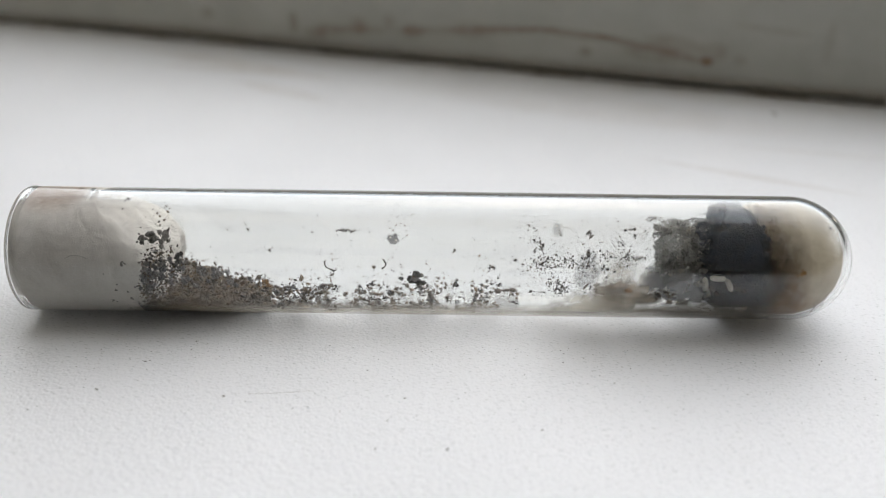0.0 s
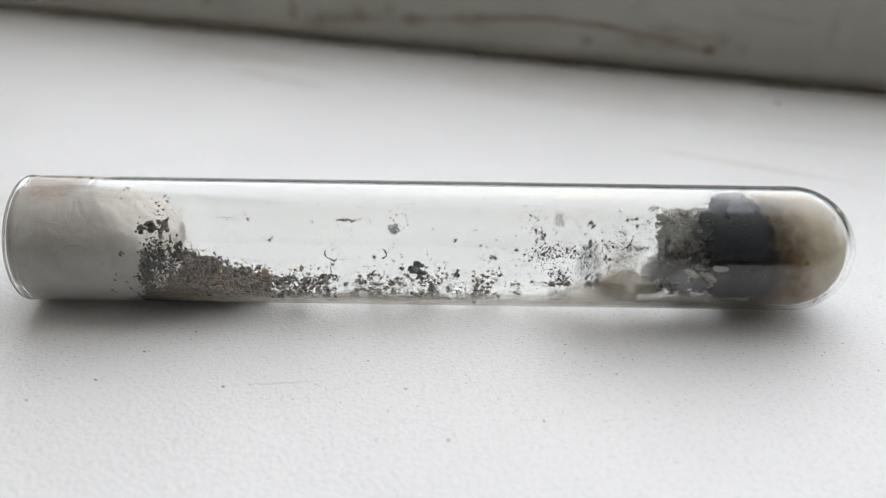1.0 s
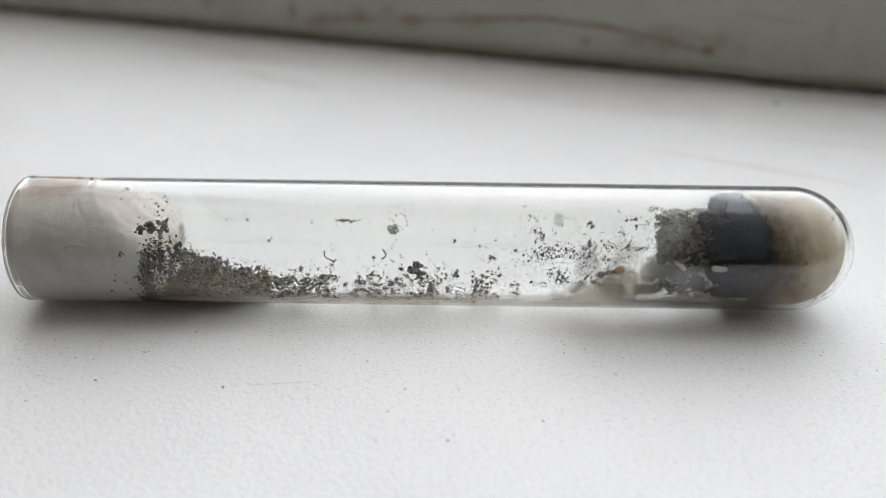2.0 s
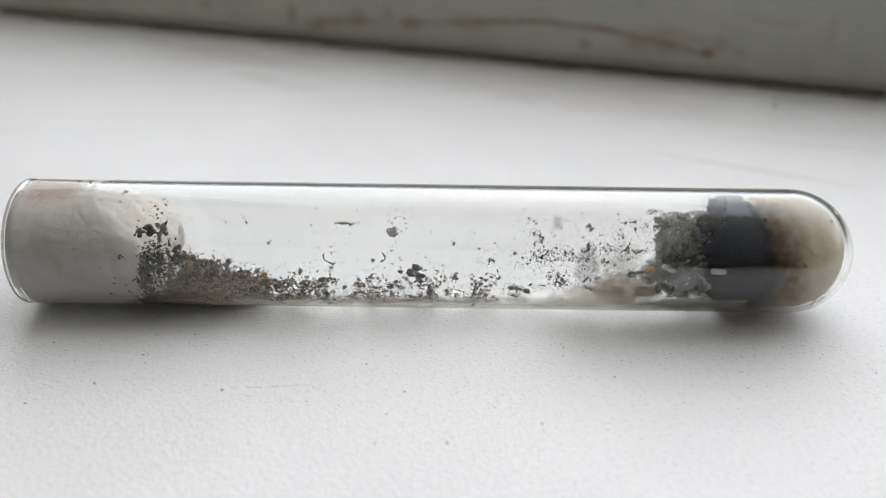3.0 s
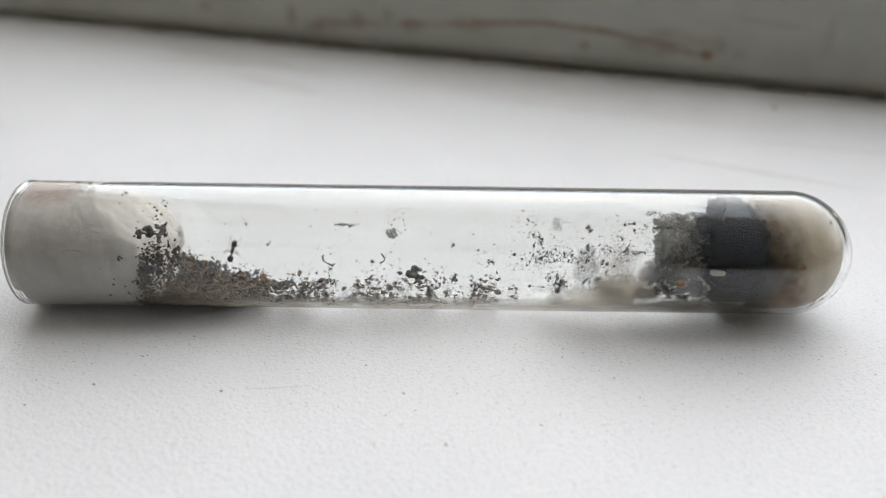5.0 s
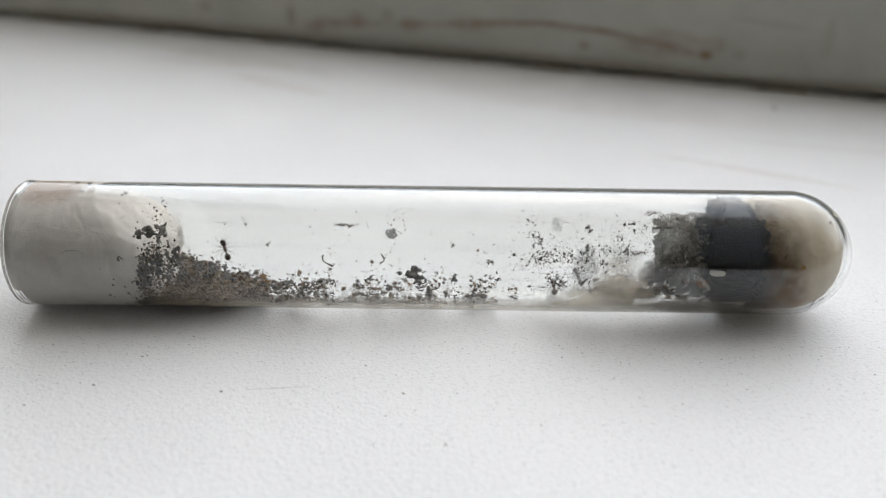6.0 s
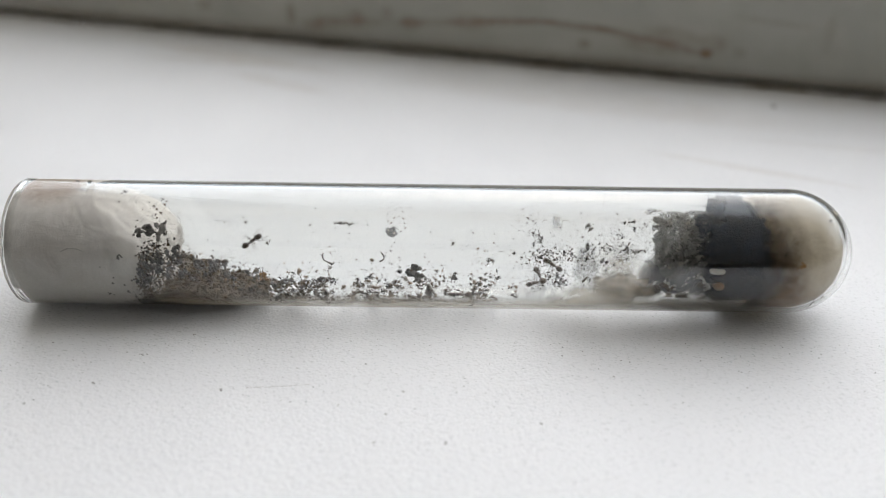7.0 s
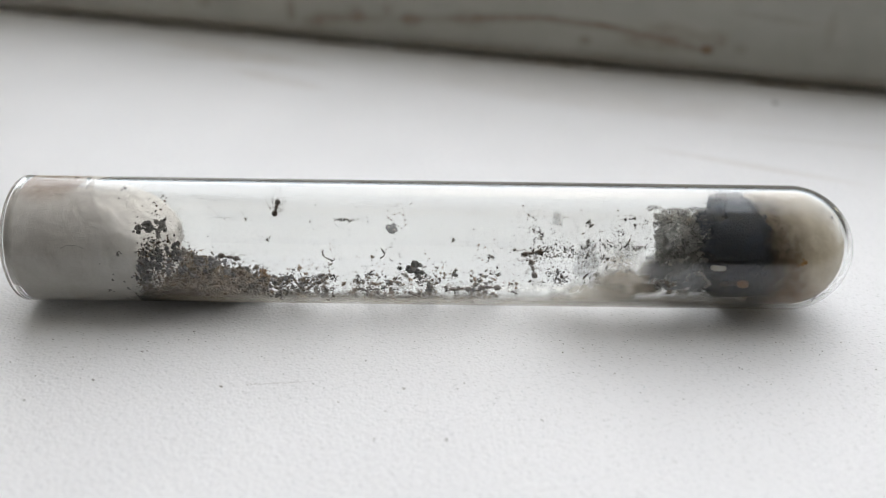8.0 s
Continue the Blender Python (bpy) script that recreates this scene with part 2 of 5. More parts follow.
def smudge_material(name, dark, light, most, centre, radii, edge=0.12, ragged=0.45, soft=0.12, grain=900):
    """A mottled layer of dirt lying close against the glass, with a ragged outline."""
    m, n, l, b = material(name)
    c = coords(n, l)
    mp = n.new("ShaderNodeMapping")
    mp.vector_type = "TEXTURE"
    mp.inputs["Location"].default_value = centre
    mp.inputs["Scale"].default_value = radii
    l.new(c, mp.inputs[0])
    g = n.new("ShaderNodeTexGradient")
    g.gradient_type = "SPHERICAL"
    l.new(mp.outputs[0], g.inputs[0])
    patch = noise_tex(n, l, c, grain, 9, 0.7, 0.4)
    fine = noise_tex(n, l, c, grain * 6, 5, 0.7)
    field = times(n, l, g.outputs["Fac"], times(n, l, times(n, l, patch, -0.5, "ADD"), 2.2 * ragged), "ADD")
    cover = times(n, l, ramp(n, l, field, [(edge, 0.0), (edge + soft, most)]), ramp(n, l, g.outputs["Fac"], [(0.0, 0.0), (0.10, 1.0)]))
    cover = times(n, l, cover, ramp(n, l, fine, [(0.30, 0.55), (0.48, 1.0)]))
    col = ramp(n, l, blend(n, l, 0.45, noise_tex(n, l, c, grain * 2.3, 5, 0.6), fine), [(0.38, dark), (0.62, light)])
    speck = noise_tex(n, l, c, grain * 4.5, 4, 0.68, 0.6)
    col = blend(n, l, ramp(n, l, speck, [(0.585, 0.0), (0.66, 0.8)]), col, tuple(0.22 * v for v in dark))
    d, t = n.new("ShaderNodeBsdfDiffuse"), n.new("ShaderNodeBsdfTranslucent")
    l.new(col, d.inputs[0])
    l.new(col, t.inputs[0])
    both, clear, out = n.new("ShaderNodeMixShader"), n.new("ShaderNodeBsdfTransparent"), n.new("ShaderNodeMixShader")
    both.inputs[0].default_value = 0.5
    l.new(d.outputs[0], both.inputs[1])
    l.new(t.outputs[0], both.inputs[2])
    l.new(cover, out.inputs[0])
    l.new(clear.outputs[0], out.inputs[1])
    l.new(both.outputs[0], out.inputs[2])
    l.new(out.outputs[0], n["Material Output"].inputs[0])
    n.remove(b)
    return m


SILL = sill_material()
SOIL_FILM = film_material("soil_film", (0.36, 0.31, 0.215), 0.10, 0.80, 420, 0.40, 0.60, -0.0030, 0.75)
MOULD_FRINGE = fringe_material("mould_fringe", (0.017, 0.021, 0.029), (0.050, 0.057, 0.069), 0.97, 0.0410, 0.0016, 0.9, 800)
BROWN_FRINGE = fringe_material("brown_fringe", (0.15, 0.095, 0.048), (0.30, 0.20, 0.115), 0.66, 0.0431, 0.0040, 0.5, 420)
FRAME = frame_material()
PLASTER = plain_material("painted_plaster", (0.60, 0.555, 0.475), (0.68, 0.635, 0.555), 0.8, 3.0, 0.001)
CEILING = plain_material("white_ceiling_paint", (0.72, 0.72, 0.71), (0.78, 0.78, 0.77), 0.9, 2.0, 0.0008)
FLOOR = plain_material("brown_floorboards", (0.10, 0.06, 0.035), (0.22, 0.14, 0.08), 0.5, 6.0, 0.0006)
PANE = glass_material("window_glass", (0.97, 0.99, 0.98), 1.5)
GLASS = glass_material("tube_glass", (0.955, 0.962, 0.948))
GRIME = plain_material("black_grime", (0.12, 0.108, 0.085), (0.30, 0.27, 0.22), 0.9, 900, 0.0002)
COTTON = cotton_material("white_cotton", (0.66, 0.636, 0.597), (0.83, 0.81, 0.778), [
    ((-0.049, 0.001, 0.0072), (0.005, 0.005, 0.0022), (0.40, 0.28, 0.20), 0.8),
    # grey shade on the wad's upper front, put into its colour
    ((-0.047, -0.004, 0.0045), (0.014, 0.008, 0.0065), (0.46, 0.43, 0.42), 0.42)], 0.13)
STAINED_COTTON = cotton_material("stained_cotton", (0.52, 0.46, 0.36), (0.86, 0.805, 0.70), [
    ((0.0408, -0.0050, 0.0010), (0.0042, 0.008, 0.0100), (0.17, 0.12, 0.07), 0.75),
    ((0.0412, -0.0066, -0.0026), (0.0046, 0.0065, 0.0058), (0.19, 0.10, 0.038), 1.0),
    ((0.0458, -0.0062, -0.0036), (0.0026, 0.004, 0.0026), (0.34, 0.20, 0.09), 0.6),
    ((0.0478, -0.0050, -0.0030), (0.0012, 0.004, 0.0022), (0.28, 0.16, 0.07), 0.6)], 0.5)
MOULD = crumb_material("blue_black_mould", [(0.0, (0.014, 0.019, 0.026)), (0.5, (0.054, 0.065, 0.083)), (0.9, (0.12, 0.129, 0.143)), (0.985, (0.14, 0.132, 0.125)), (1.0, (0.16, 0.11, 0.07))], 1.0)
MOULD_CORE = plain_material("mould_core", (0.023, 0.030, 0.042), (0.072, 0.085, 0.108), 0.95, 900, 0.0004)
GREY_CRUST = crumb_material("grey_crust", [(0.0, (0.36, 0.358, 0.35)), (0.6, (0.50, 0.493, 0.475)), (0.94, (0.58, 0.57, 0.545)), (1.0, (0.7, 0.68, 0.64))], 1.0, 0.35)
PALE_CRUST = crumb_material("pale_crust", [(0.0, (0.46, 0.44, 0.41)), (0.7, (0.64, 0.61, 0.57)), (1.0, (0.72, 0.66, 0.57))], 0.9, 0.6)
SOIL = crumb_material("soil_crumbs", [(0.0, (0.024, 0.021, 0.018)), (0.28, (0.100, 0.083, 0.062)), (0.56, (0.215, 0.175, 0.125)), (0.84, (0.33, 0.225, 0.135)), (0.92, (0.34, 0.32, 0.285)), (1.0, (0.60, 0.55, 0.48))], patchy=True)
SPECKS = crumb_material("dark_specks", [(0.0, (0.012, 0.011, 0.010)), (0.6, (0.042, 0.038, 0.032)), (0.88, (0.12, 0.085, 0.058)), (1.0, (0.26, 0.22, 0.18))])
BROWN_SPECKS = crumb_material("brown_specks", [(0.0, (0.032, 0.025, 0.018)), (0.55, (0.11, 0.075, 0.045)), (0.85, (0.26, 0.150, 0.075)), (1.0, (0.32, 0.25, 0.18))])
DARK_LUMP = lump_material("dark_soil", (0.04, 0.04, 0.039), (0.28, 0.27, 0.25))
GREY_LUMP = lump_material("grey_soil", (0.06, 0.062, 0.065), (0.23, 0.228, 0.225))
BROWN_LUMP = lump_material("brown_soil", (0.028, 0.020, 0.012), (0.14, 0.092, 0.05))
OCHRE_LUMP = lump_material("ochre_grit", (0.25, 0.13, 0.05), (0.45, 0.27, 0.12))
WHITE_LUMP = lump_material("white_flake", (0.55, 0.54, 0.51), (0.75, 0.74, 0.71))
CHITIN = plain_material("dark_brown_chitin", (0.032, 0.021, 0.015), (0.070, 0.044, 0.030), 0.32, 1500, 0.00002)
BROWN_CHITIN = plain_material("brown_chitin", (0.085, 0.064, 0.050), (0.145, 0.112, 0.088), 0.35, 1500, 0.00002)
TAN_CHITIN = plain_material("tan_chitin", (0.38, 0.20, 0.09), (0.50, 0.29, 0.15), 0.4, 1500, 0.00002)
LARVA = plain_material("pale_larva_skin", (0.66, 0.63, 0.56), (0.78, 0.75, 0.68), 0.35, 900, 0.00004)
FIBRE = plain_material("grey_fibre", (0.30, 0.28, 0.26), (0.45, 0.43, 0.40), 0.8, 500, 0.00001)
DOTS = plain_material("blue_grey_dots", (0.42, 0.50, 0.53), (0.58, 0.63, 0.66), 0.5, 2000, 0.00001)
COTTON_FIBRE = cotton_material("loose_cotton", (0.80, 0.79, 0.77), (0.88, 0.87, 0.85), (), 0.65)


# ---- mesh helpers ----
def mesh_object(name, verts, faces, mat, smooth=True):
    me = bpy.data.meshes.new(name)
    me.from_pydata([tuple(v) for v in verts], [], [tuple(f) for f in faces])
    me.update()
    me.materials.append(mat)
    me.polygons.foreach_set("use_smooth", [smooth] * len(me.polygons))
    return new(name, me)


def part(name, bm, mat, parent, label="", smooth=True):
    """Links a bmesh as one mesh object under a thing or a part."""
    me = bpy.data.meshes.new(name)
    bm.to_mesh(me)
    bm.free()
    me.materials.append(mat)
    me.polygons.foreach_set("use_smooth", [smooth] * len(me.polygons))
    ob = new(name, me)
    ob.parent = parent
    return tagged(ob, label)


def box(bm, lo, hi, bevel=0.0, seg=2):
    lo, hi = Vector(lo), Vector(hi)
    out = bmesh.ops.create_cube(bm, size=1.0, matrix=Matrix.Translation((lo + hi) / 2) @ Matrix.Diagonal((*(hi - lo), 1)))
    if bevel:
        edges = {e for v in out["verts"] for e in v.link_edges}
        bmesh.ops.bevel(bm, geom=list(edges), offset=bevel, segments=seg, profile=0.5, affect="EDGES")


def slab(name, lo, hi, mat, m=None, bevel=0.0, label="", kind="structure"):
    bm = bmesh.new()
    box(bm, lo, hi, bevel)
    ob = part(name, bm, mat, None, "", False)
    ob.matrix_world = m or Matrix()
    return tagged(ob, label, "", "", kind)


def revolve(profile, segments=96, closed=True):
    """Turns (x, radius) pairs about the tube's axis: the x axis at the height of the tube's middle."""
    verts, faces = [], []
    for x, r in profile:
        for k in range(segments):
            a = 2 * math.pi * k / segments
            verts.append((x, r * math.cos(a), r * math.sin(a)))
    rings = len(profile)
    for i in range(rings if closed else rings - 1):
        for k in range(segments):
            a, b = i * segments + k, i * segments + (k + 1) % segments
            c, d = ((i + 1) % rings) * segments + (k + 1) % segments, ((i + 1) % rings) * segments + k
            faces.append((a, b, c, d))
    return verts, faces


def rod(points, radii, sides=6):
    """A bent rod through points, with a radius at each: verts and faces."""
    verts, faces = [], []
    pts = [Vector(p) for p in points]
    for i, p in enumerate(pts):
        way = (pts[min(i + 1, len(pts) - 1)] - pts[max(i - 1, 0)]).normalized()
        side = way.orthogonal().normalized()
        if i and side.dot(old) < 0.99:
            side = (old - way * old.dot(way)).normalized()
        old, up = side, way.cross(side)
        for k in range(sides):
            a = 2 * math.pi * k / sides
            verts.append(p + (side * math.cos(a) + up * math.sin(a)) * radii[i])
    for i in range(len(pts) - 1):
        for k in range(sides):
            faces.append((i * sides + k, i * sides + (k + 1) % sides, (i + 1) * sides + (k + 1) % sides, (i + 1) * sides + k))
    faces.append(tuple(range(sides))[::-1])
    faces.append(tuple(range((len(pts) - 1) * sides, len(pts) * sides)))
    return verts, faces


# ---- setting ----
def build_setting():
    W = WINDOW @ pose(SIDE, 0, 0)
    OUT = HALF + 0.065
    # sill with a rounded front edge
    bm = bmesh.new()
    box(bm, (-OUT, -0.345, -0.028), (OUT, 0.06, 0.0))
    front = [e for e in bm.edges if all(v.co.y < -0.34 for v in e.verts) and abs(e.verts[0].co.z - e.verts[1].co.z) < 1e-6]
    bmesh.ops.bevel(bm, geom=front, offset=0.009, segments=5, profile=0.5, affect="EDGES")
    bmesh.ops.translate(bm, verts=bm.verts, vec=(SIDE, 0, 0))
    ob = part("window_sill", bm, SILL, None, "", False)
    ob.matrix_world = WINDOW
    tagged(ob, "white grained laminate window sill with faint brown patches", "window sill", "", "structure")
    # the frame's low front rail, then the set-back upper step, posts, head and pane
    bm = bmesh.new()
    box(bm, (-OUT, 0.0, 0.0005), (OUT, 0.050, RAIL_TOP), 0.003, 3)
    bmesh.ops.translate(bm, verts=bm.verts, vec=(SIDE, 0, 0))
    rail = part("window_frame", bm, FRAME, None, "", False)
    rail.matrix_world = WINDOW
    tagged(rail, "dirty white painted window frame with brown stains", "window frame", "", "structure")
    for name, lo, hi in (("frame_post", (-OUT, 0.0, RAIL_TOP), (-HALF, 0.05, 1.30)), ("frame_post", (HALF, 0.0, RAIL_TOP), (OUT, 0.05, 1.30)),
                         ("frame_head", (-OUT, 0.0, 1.30), (OUT, 0.05, 1.36))):
        bm = bmesh.new()
        box(bm, lo, hi, 0.003)
        bmesh.ops.translate(bm, verts=bm.verts, vec=(SIDE, 0, 0))
        part(name, bm, FRAME, rail, "", False)
    bm = bmesh.new()
    box(bm, (-HALF, 0.024, RAIL_TOP), (HALF, 0.028, 1.30))
    bmesh.ops.translate(bm, verts=bm.verts, vec=(SIDE, 0, 0))
    pane = part("pane", bm, PANE, rail, "clear window glass", False)
    pane.visible_shadow = False
    # the window's niche and the room behind the camera
    for name, lo, hi in (("wall_reveal_1", (-OUT - 0.2, -0.30, -0.85), (-OUT, 0.06, 1.60)), ("wall_reveal_2", (OUT, -0.30, -0.85), (OUT + 0.2, 0.06, 1.60)),
                         ("wall_lintel", (-OUT, -0.30, 1.36), (OUT, 0.06, 1.60)), ("wall_under_sill", (-OUT, -0.30, -0.85), (OUT, 0.06, -0.028)),
                         ("wall_window_1", (-2.0, -0.30, -0.85), (-OUT - 0.2, 0.06, 1.60)), ("wall_window_2", (OUT + 0.2, -0.30, -0.85), (2.0, 0.06, 1.60)),
                         ("wall_side_1", (-2.1, -3.8, -0.85), (-2.0, 0.06, 1.60)), ("wall_side_2", (2.0, -3.8, -0.85), (2.1, 0.06, 1.60)),
                         ("wall_back", (-2.1, -3.9, -0.85), (2.1, -3.8, 1.60))):
        slab(name, lo, hi, PLASTER, W, 0.0, "plain painted plaster wall")
    slab("floor", (-2.1, -3.9, -0.95), (2.1, 0.06, -0.85), FLOOR, W, 0.0, "brown wooden floor")
    slab("ceiling", (-2.1, -3.9, 1.60), (2.1, 0.06, 1.70), CEILING, W, 0.0, "white painted ceiling")
    # black dirt packed into the joint of frame and sill
    rng = np.random.default_rng(3)
    verts, faces, steps = [], [], 500
    for i in range(steps + 1):
        x = -0.20 + 0.40 * i / steps
        s = 0.00008 + 0.0010 * max(0.0, noise.noise((x * 60, 2.0, 0.0)) + 0.02) + 0.0003 * rng.random()
        for k in range(5):
            a = math.pi / 2 * k / 4
            verts.append((x, -s * math.sin(a) * 1.2 - 0.0001, s * math.cos(a) + 0.0002))
    for i in range(steps):
        for k in range(4):
            faces.append((i * 5 + k, i * 5 + k + 1, i * 5 + k + 6, i * 5 + k + 5))
    grime = mesh_object("joint_grime", verts, faces, GRIME)
    grime.matrix_world = WINDOW
    tagged(grime, "black dirt packed in the joint of sill and frame", "dirt", "", "stuff")


build_setting()

# ---- the tube ----
AXIS = Matrix.Translation((0, 0, 8.02 * MM))
MOUTH, DOME = -53.2 * MM, 44.2 * MM
OUTER, INNER = 8.0 * MM, 7.35 * MM


def wall_point(x, angle, r=7.22):
    """A place inside the tube: mm along it, degrees up from its front, mm from its axis; world metres."""
    a = radians(angle)
    return Vector((x * MM, -r * MM * math.cos(a), 8.02 * MM + r * MM * math.sin(a)))


def wall_axes(angle):
    """Along the tube, up along the glass, and outwards."""
    a = radians(angle)
    return Vector((1, 0, 0)), Vector((0, math.sin(a), math.cos(a))), Vector((0, -math.cos(a), math.sin(a)))


def glass_part(name, profile, parent, poles=None):
    """A closed ring of glass turned about the axis; poles: the ring after which a dome's two tips are closed, and their x."""
    verts, faces = revolve(profile, 128)
    if poles:
        ring, tip, inner_tip = poles
        faces = [f for f in faces if {v // 128 for v in f} != {ring, ring + 1}]
        verts += [(tip, 0, 0), (inner_tip, 0, 0)]
        for k in range(128):
            faces.append((ring * 128 + k, ring * 128 + (k + 1) % 128, len(verts) - 2))
            faces.append(((ring + 1) * 128 + (k + 1) % 128, (ring + 1) * 128 + k, len(verts) - 1))
    ob = mesh_object(name, verts, faces, GLASS)
    bm = bmesh.new()
    bm.from_mesh(ob.data)
    bmesh.ops.recalc_face_normals(bm, faces=bm.faces)
    bm.to_mesh(ob.data)
    bm.free()
    ob.parent = parent
    ob.visible_shadow = False  # daylight passes into the tube
    return ob


def build_tube():
    root = new("test_tube")
    root.matrix_world = AXIS
    tagged(root, "clear glass test tube lying on the white sill", "test tube")
    start = MOUTH + 0.5 * MM
    body = [(start + (DOME - start) * k / 12, OUTER) for k in range(13)]
    body += [(DOME + OUTER * math.sin(math.pi / 2 * k / 24.3), OUTER * math.cos(math.pi / 2 * k / 24.3)) for k in range(1, 25)]
    ring = len(body) - 1
    body += [(DOME + INNER * math.sin(math.pi / 2 * k / 24.3), INNER * math.cos(math.pi / 2 * k / 24.3)) for k in range(24, 0, -1)]
    body += [(DOME - (DOME - start) * k / 12, INNER) for k in range(13)]
    # the fire-polished lip, a little thicker than the wall
    for k in range(9):
        a = math.pi * k / 8
        body.append((MOUTH + 0.36 * MM * (1 - math.sin(a)), 7.68 * MM - 0.36 * MM * math.cos(a)))
    glass_part("tube_body", body, root, (ring, DOME + OUTER, DOME + INNER))
    bead = [(MOUTH + (0.40 + 0.10 * math.cos(math.pi * k / 8)) * MM, (8.004 + 0.025 * math.sin(math.pi * k / 8)) * MM) for k in range(9)]
    tagged(glass_part("rim", bead, root), "thin rounded glass bead round the mouth")
    return root


tube = build_tube()


def film(name, xs, angles, r, mat, label):
    """A patch of film on the inside of the glass."""
    verts, faces, nx, na = [], [], 60, 64
    for i in range(nx + 1):
        for k in range(na + 1):
            a = radians(angles[0] + (angles[1] - angles[0]) * k / na)
            verts.append(((xs[0] + (xs[1] - xs[0]) * i / nx) * MM, -r * MM * math.cos(a), r * MM * math.sin(a)))
    for i in range(nx):
        for k in range(na):
            faces.append((i * (na + 1) + k, i * (na + 1) + k + 1, (i + 1) * (na + 1) + k + 1, (i + 1) * (na + 1) + k))
    ob = mesh_object(name, verts, faces, mat)
    ob.matrix_world = AXIS
    return tagged(ob, label, "film", "", "stuff")


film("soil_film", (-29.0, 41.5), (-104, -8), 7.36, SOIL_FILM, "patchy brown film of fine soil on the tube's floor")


def smudge(name, x, angle, along, up, r, dark, light, most, label, edge=0.12, ragged=0.45, soft=0.12, grain=900):
    """A patch of dirt in close touch with the glass. x, along, up, r: mm."""
    a = radians(angle)
    mat = smudge_material(name, dark, light, most, (x * MM, -r * MM * math.cos(a), r * MM * math.sin(a)), (along * MM, up * MM, up * MM), edge, ragged, soft, grain)
    half = math.degrees(up * 1.05 / r)
    film(name, (x - along * 1.02, x + along * 1.02), (angle - half, angle + half), r, mat, label)


film("brown_fringe", (38.6, 43.6), (-70, 88), 7.32, BROWN_FRINGE, "brown damp edge of the mould on the glass")
film("mould_fringe", (37.8, 43.4), (-70, 88), 7.335, MOULD_FRINGE, "frayed blue-black edge of the mould on the glass")
smudge("grey_smudge", 28.5, 36, 4.6, 7.0, 6.20, (0.09, 0.09, 0.086), (0.36, 0.352, 0.325), 0.96, "mottled grey crust of dirt before the mould", 0.36, 0.42, 0.06, 800)
smudge("grey_smudge", 32.4, 42, 4.8, 7.0, 6.15, (0.08, 0.08, 0.082), (0.28, 0.275, 0.262), 0.93, "mottled dark grey crust beside the mould", 0.34, 0.5, 0.12, 800)
smudge("dark_smudge", 31.0, 2, 8.2, 5.2, 6.10, (0.045, 0.049, 0.057), (0.15, 0.152, 0.156), 0.97, "blue-grey dirt low before the mould", 0.20, 0.45, 0.16)
smudge("mould_smudge", 37.2, 22, 7.6, 12.0, 6.52, (0.005, 0.009, 0.019), (0.015, 0.023, 0.042), 0.97, "smooth blue-black mould behind the glass", 0.24, 0.4, 0.10, 700)
smudge("brown_smudge", 21.6, 7, 5.4, 4.8, 6.4, (0.40, 0.36, 0.29), (0.62, 0.565, 0.48), 0.5, "pale brown smear in the tube", 0.26, 0.38, 0.5, 700)
smudge("grey_smudge", 17.6, 12, 2.5, 3.8, 6.6, (0.20, 0.20, 0.205), (0.38, 0.38, 0.38), 0.5, "small pale grey smear in the tube", 0.28, 0.5, 0.3, 700)
smudge("grey_smudge", 25.7, 0, 3.0, 2.4, 6.0, (0.20, 0.197, 0.19), (0.40, 0.39, 0.37), 0.75, "small grey smear low in the tube", 0.3, 0.45, 0.2)
smudge("grey_smudge", -6.1, 43, 1.1, 1.0, 7.2, (0.08, 0.08, 0.085), (0.24, 0.24, 0.25), 0.75, "small grey scrap of film on the clear glass", 0.28, 0.5, 0.2, 1500)
smudge("grey_smudge", 13.9, 54, 1.0, 1.7, 7.2, (0.30, 0.29, 0.28), (0.5, 0.49, 0.47), 0.42, "pale grey scrap of film on the clear glass", 0.28, 0.55, 0.3, 1500)
smudge("brown_smudge", 22.6, -14, 6.4, 3.6, 7.0, (0.24, 0.19, 0.135), (0.44, 0.375, 0.29), 0.85, "brown soil smear low in the tube", 0.2, 0.5, 0.35, 700)
smudge("brown_smudge", 19.5, -30, 9.0, 4.4, 7.30, (0.27, 0.235, 0.18), (0.48, 0.43, 0.35), 0.8, "thin brown haze of soil low on the glass", 0.16, 0.5, 0.5, 600)
smudge("soil_smudge", 29.0, -40, 9.5, 3.9, 7.30, (0.20, 0.185, 0.15), (0.40, 0.37, 0.31), 0.8, "grey-brown haze of soil below the mould", 0.16, 0.5, 0.5, 600)
smudge("soil_smudge", 32.2, -38, 8.4, 4.0, 7.40, (0.24, 0.215, 0.175), (0.46, 0.42, 0.355), 0.5, "grey-brown soil smear under the mould", 0.16, 0.35, 0.4)
smudge("damp_soil", -32.0, -50, 10.5, 5.0, 7.385, (0.055, 0.046, 0.032), (0.24, 0.198, 0.14), 0.75, "dark damp soil pressed on the glass below the heap", 0.24, 0.5, 0.3, 1200)


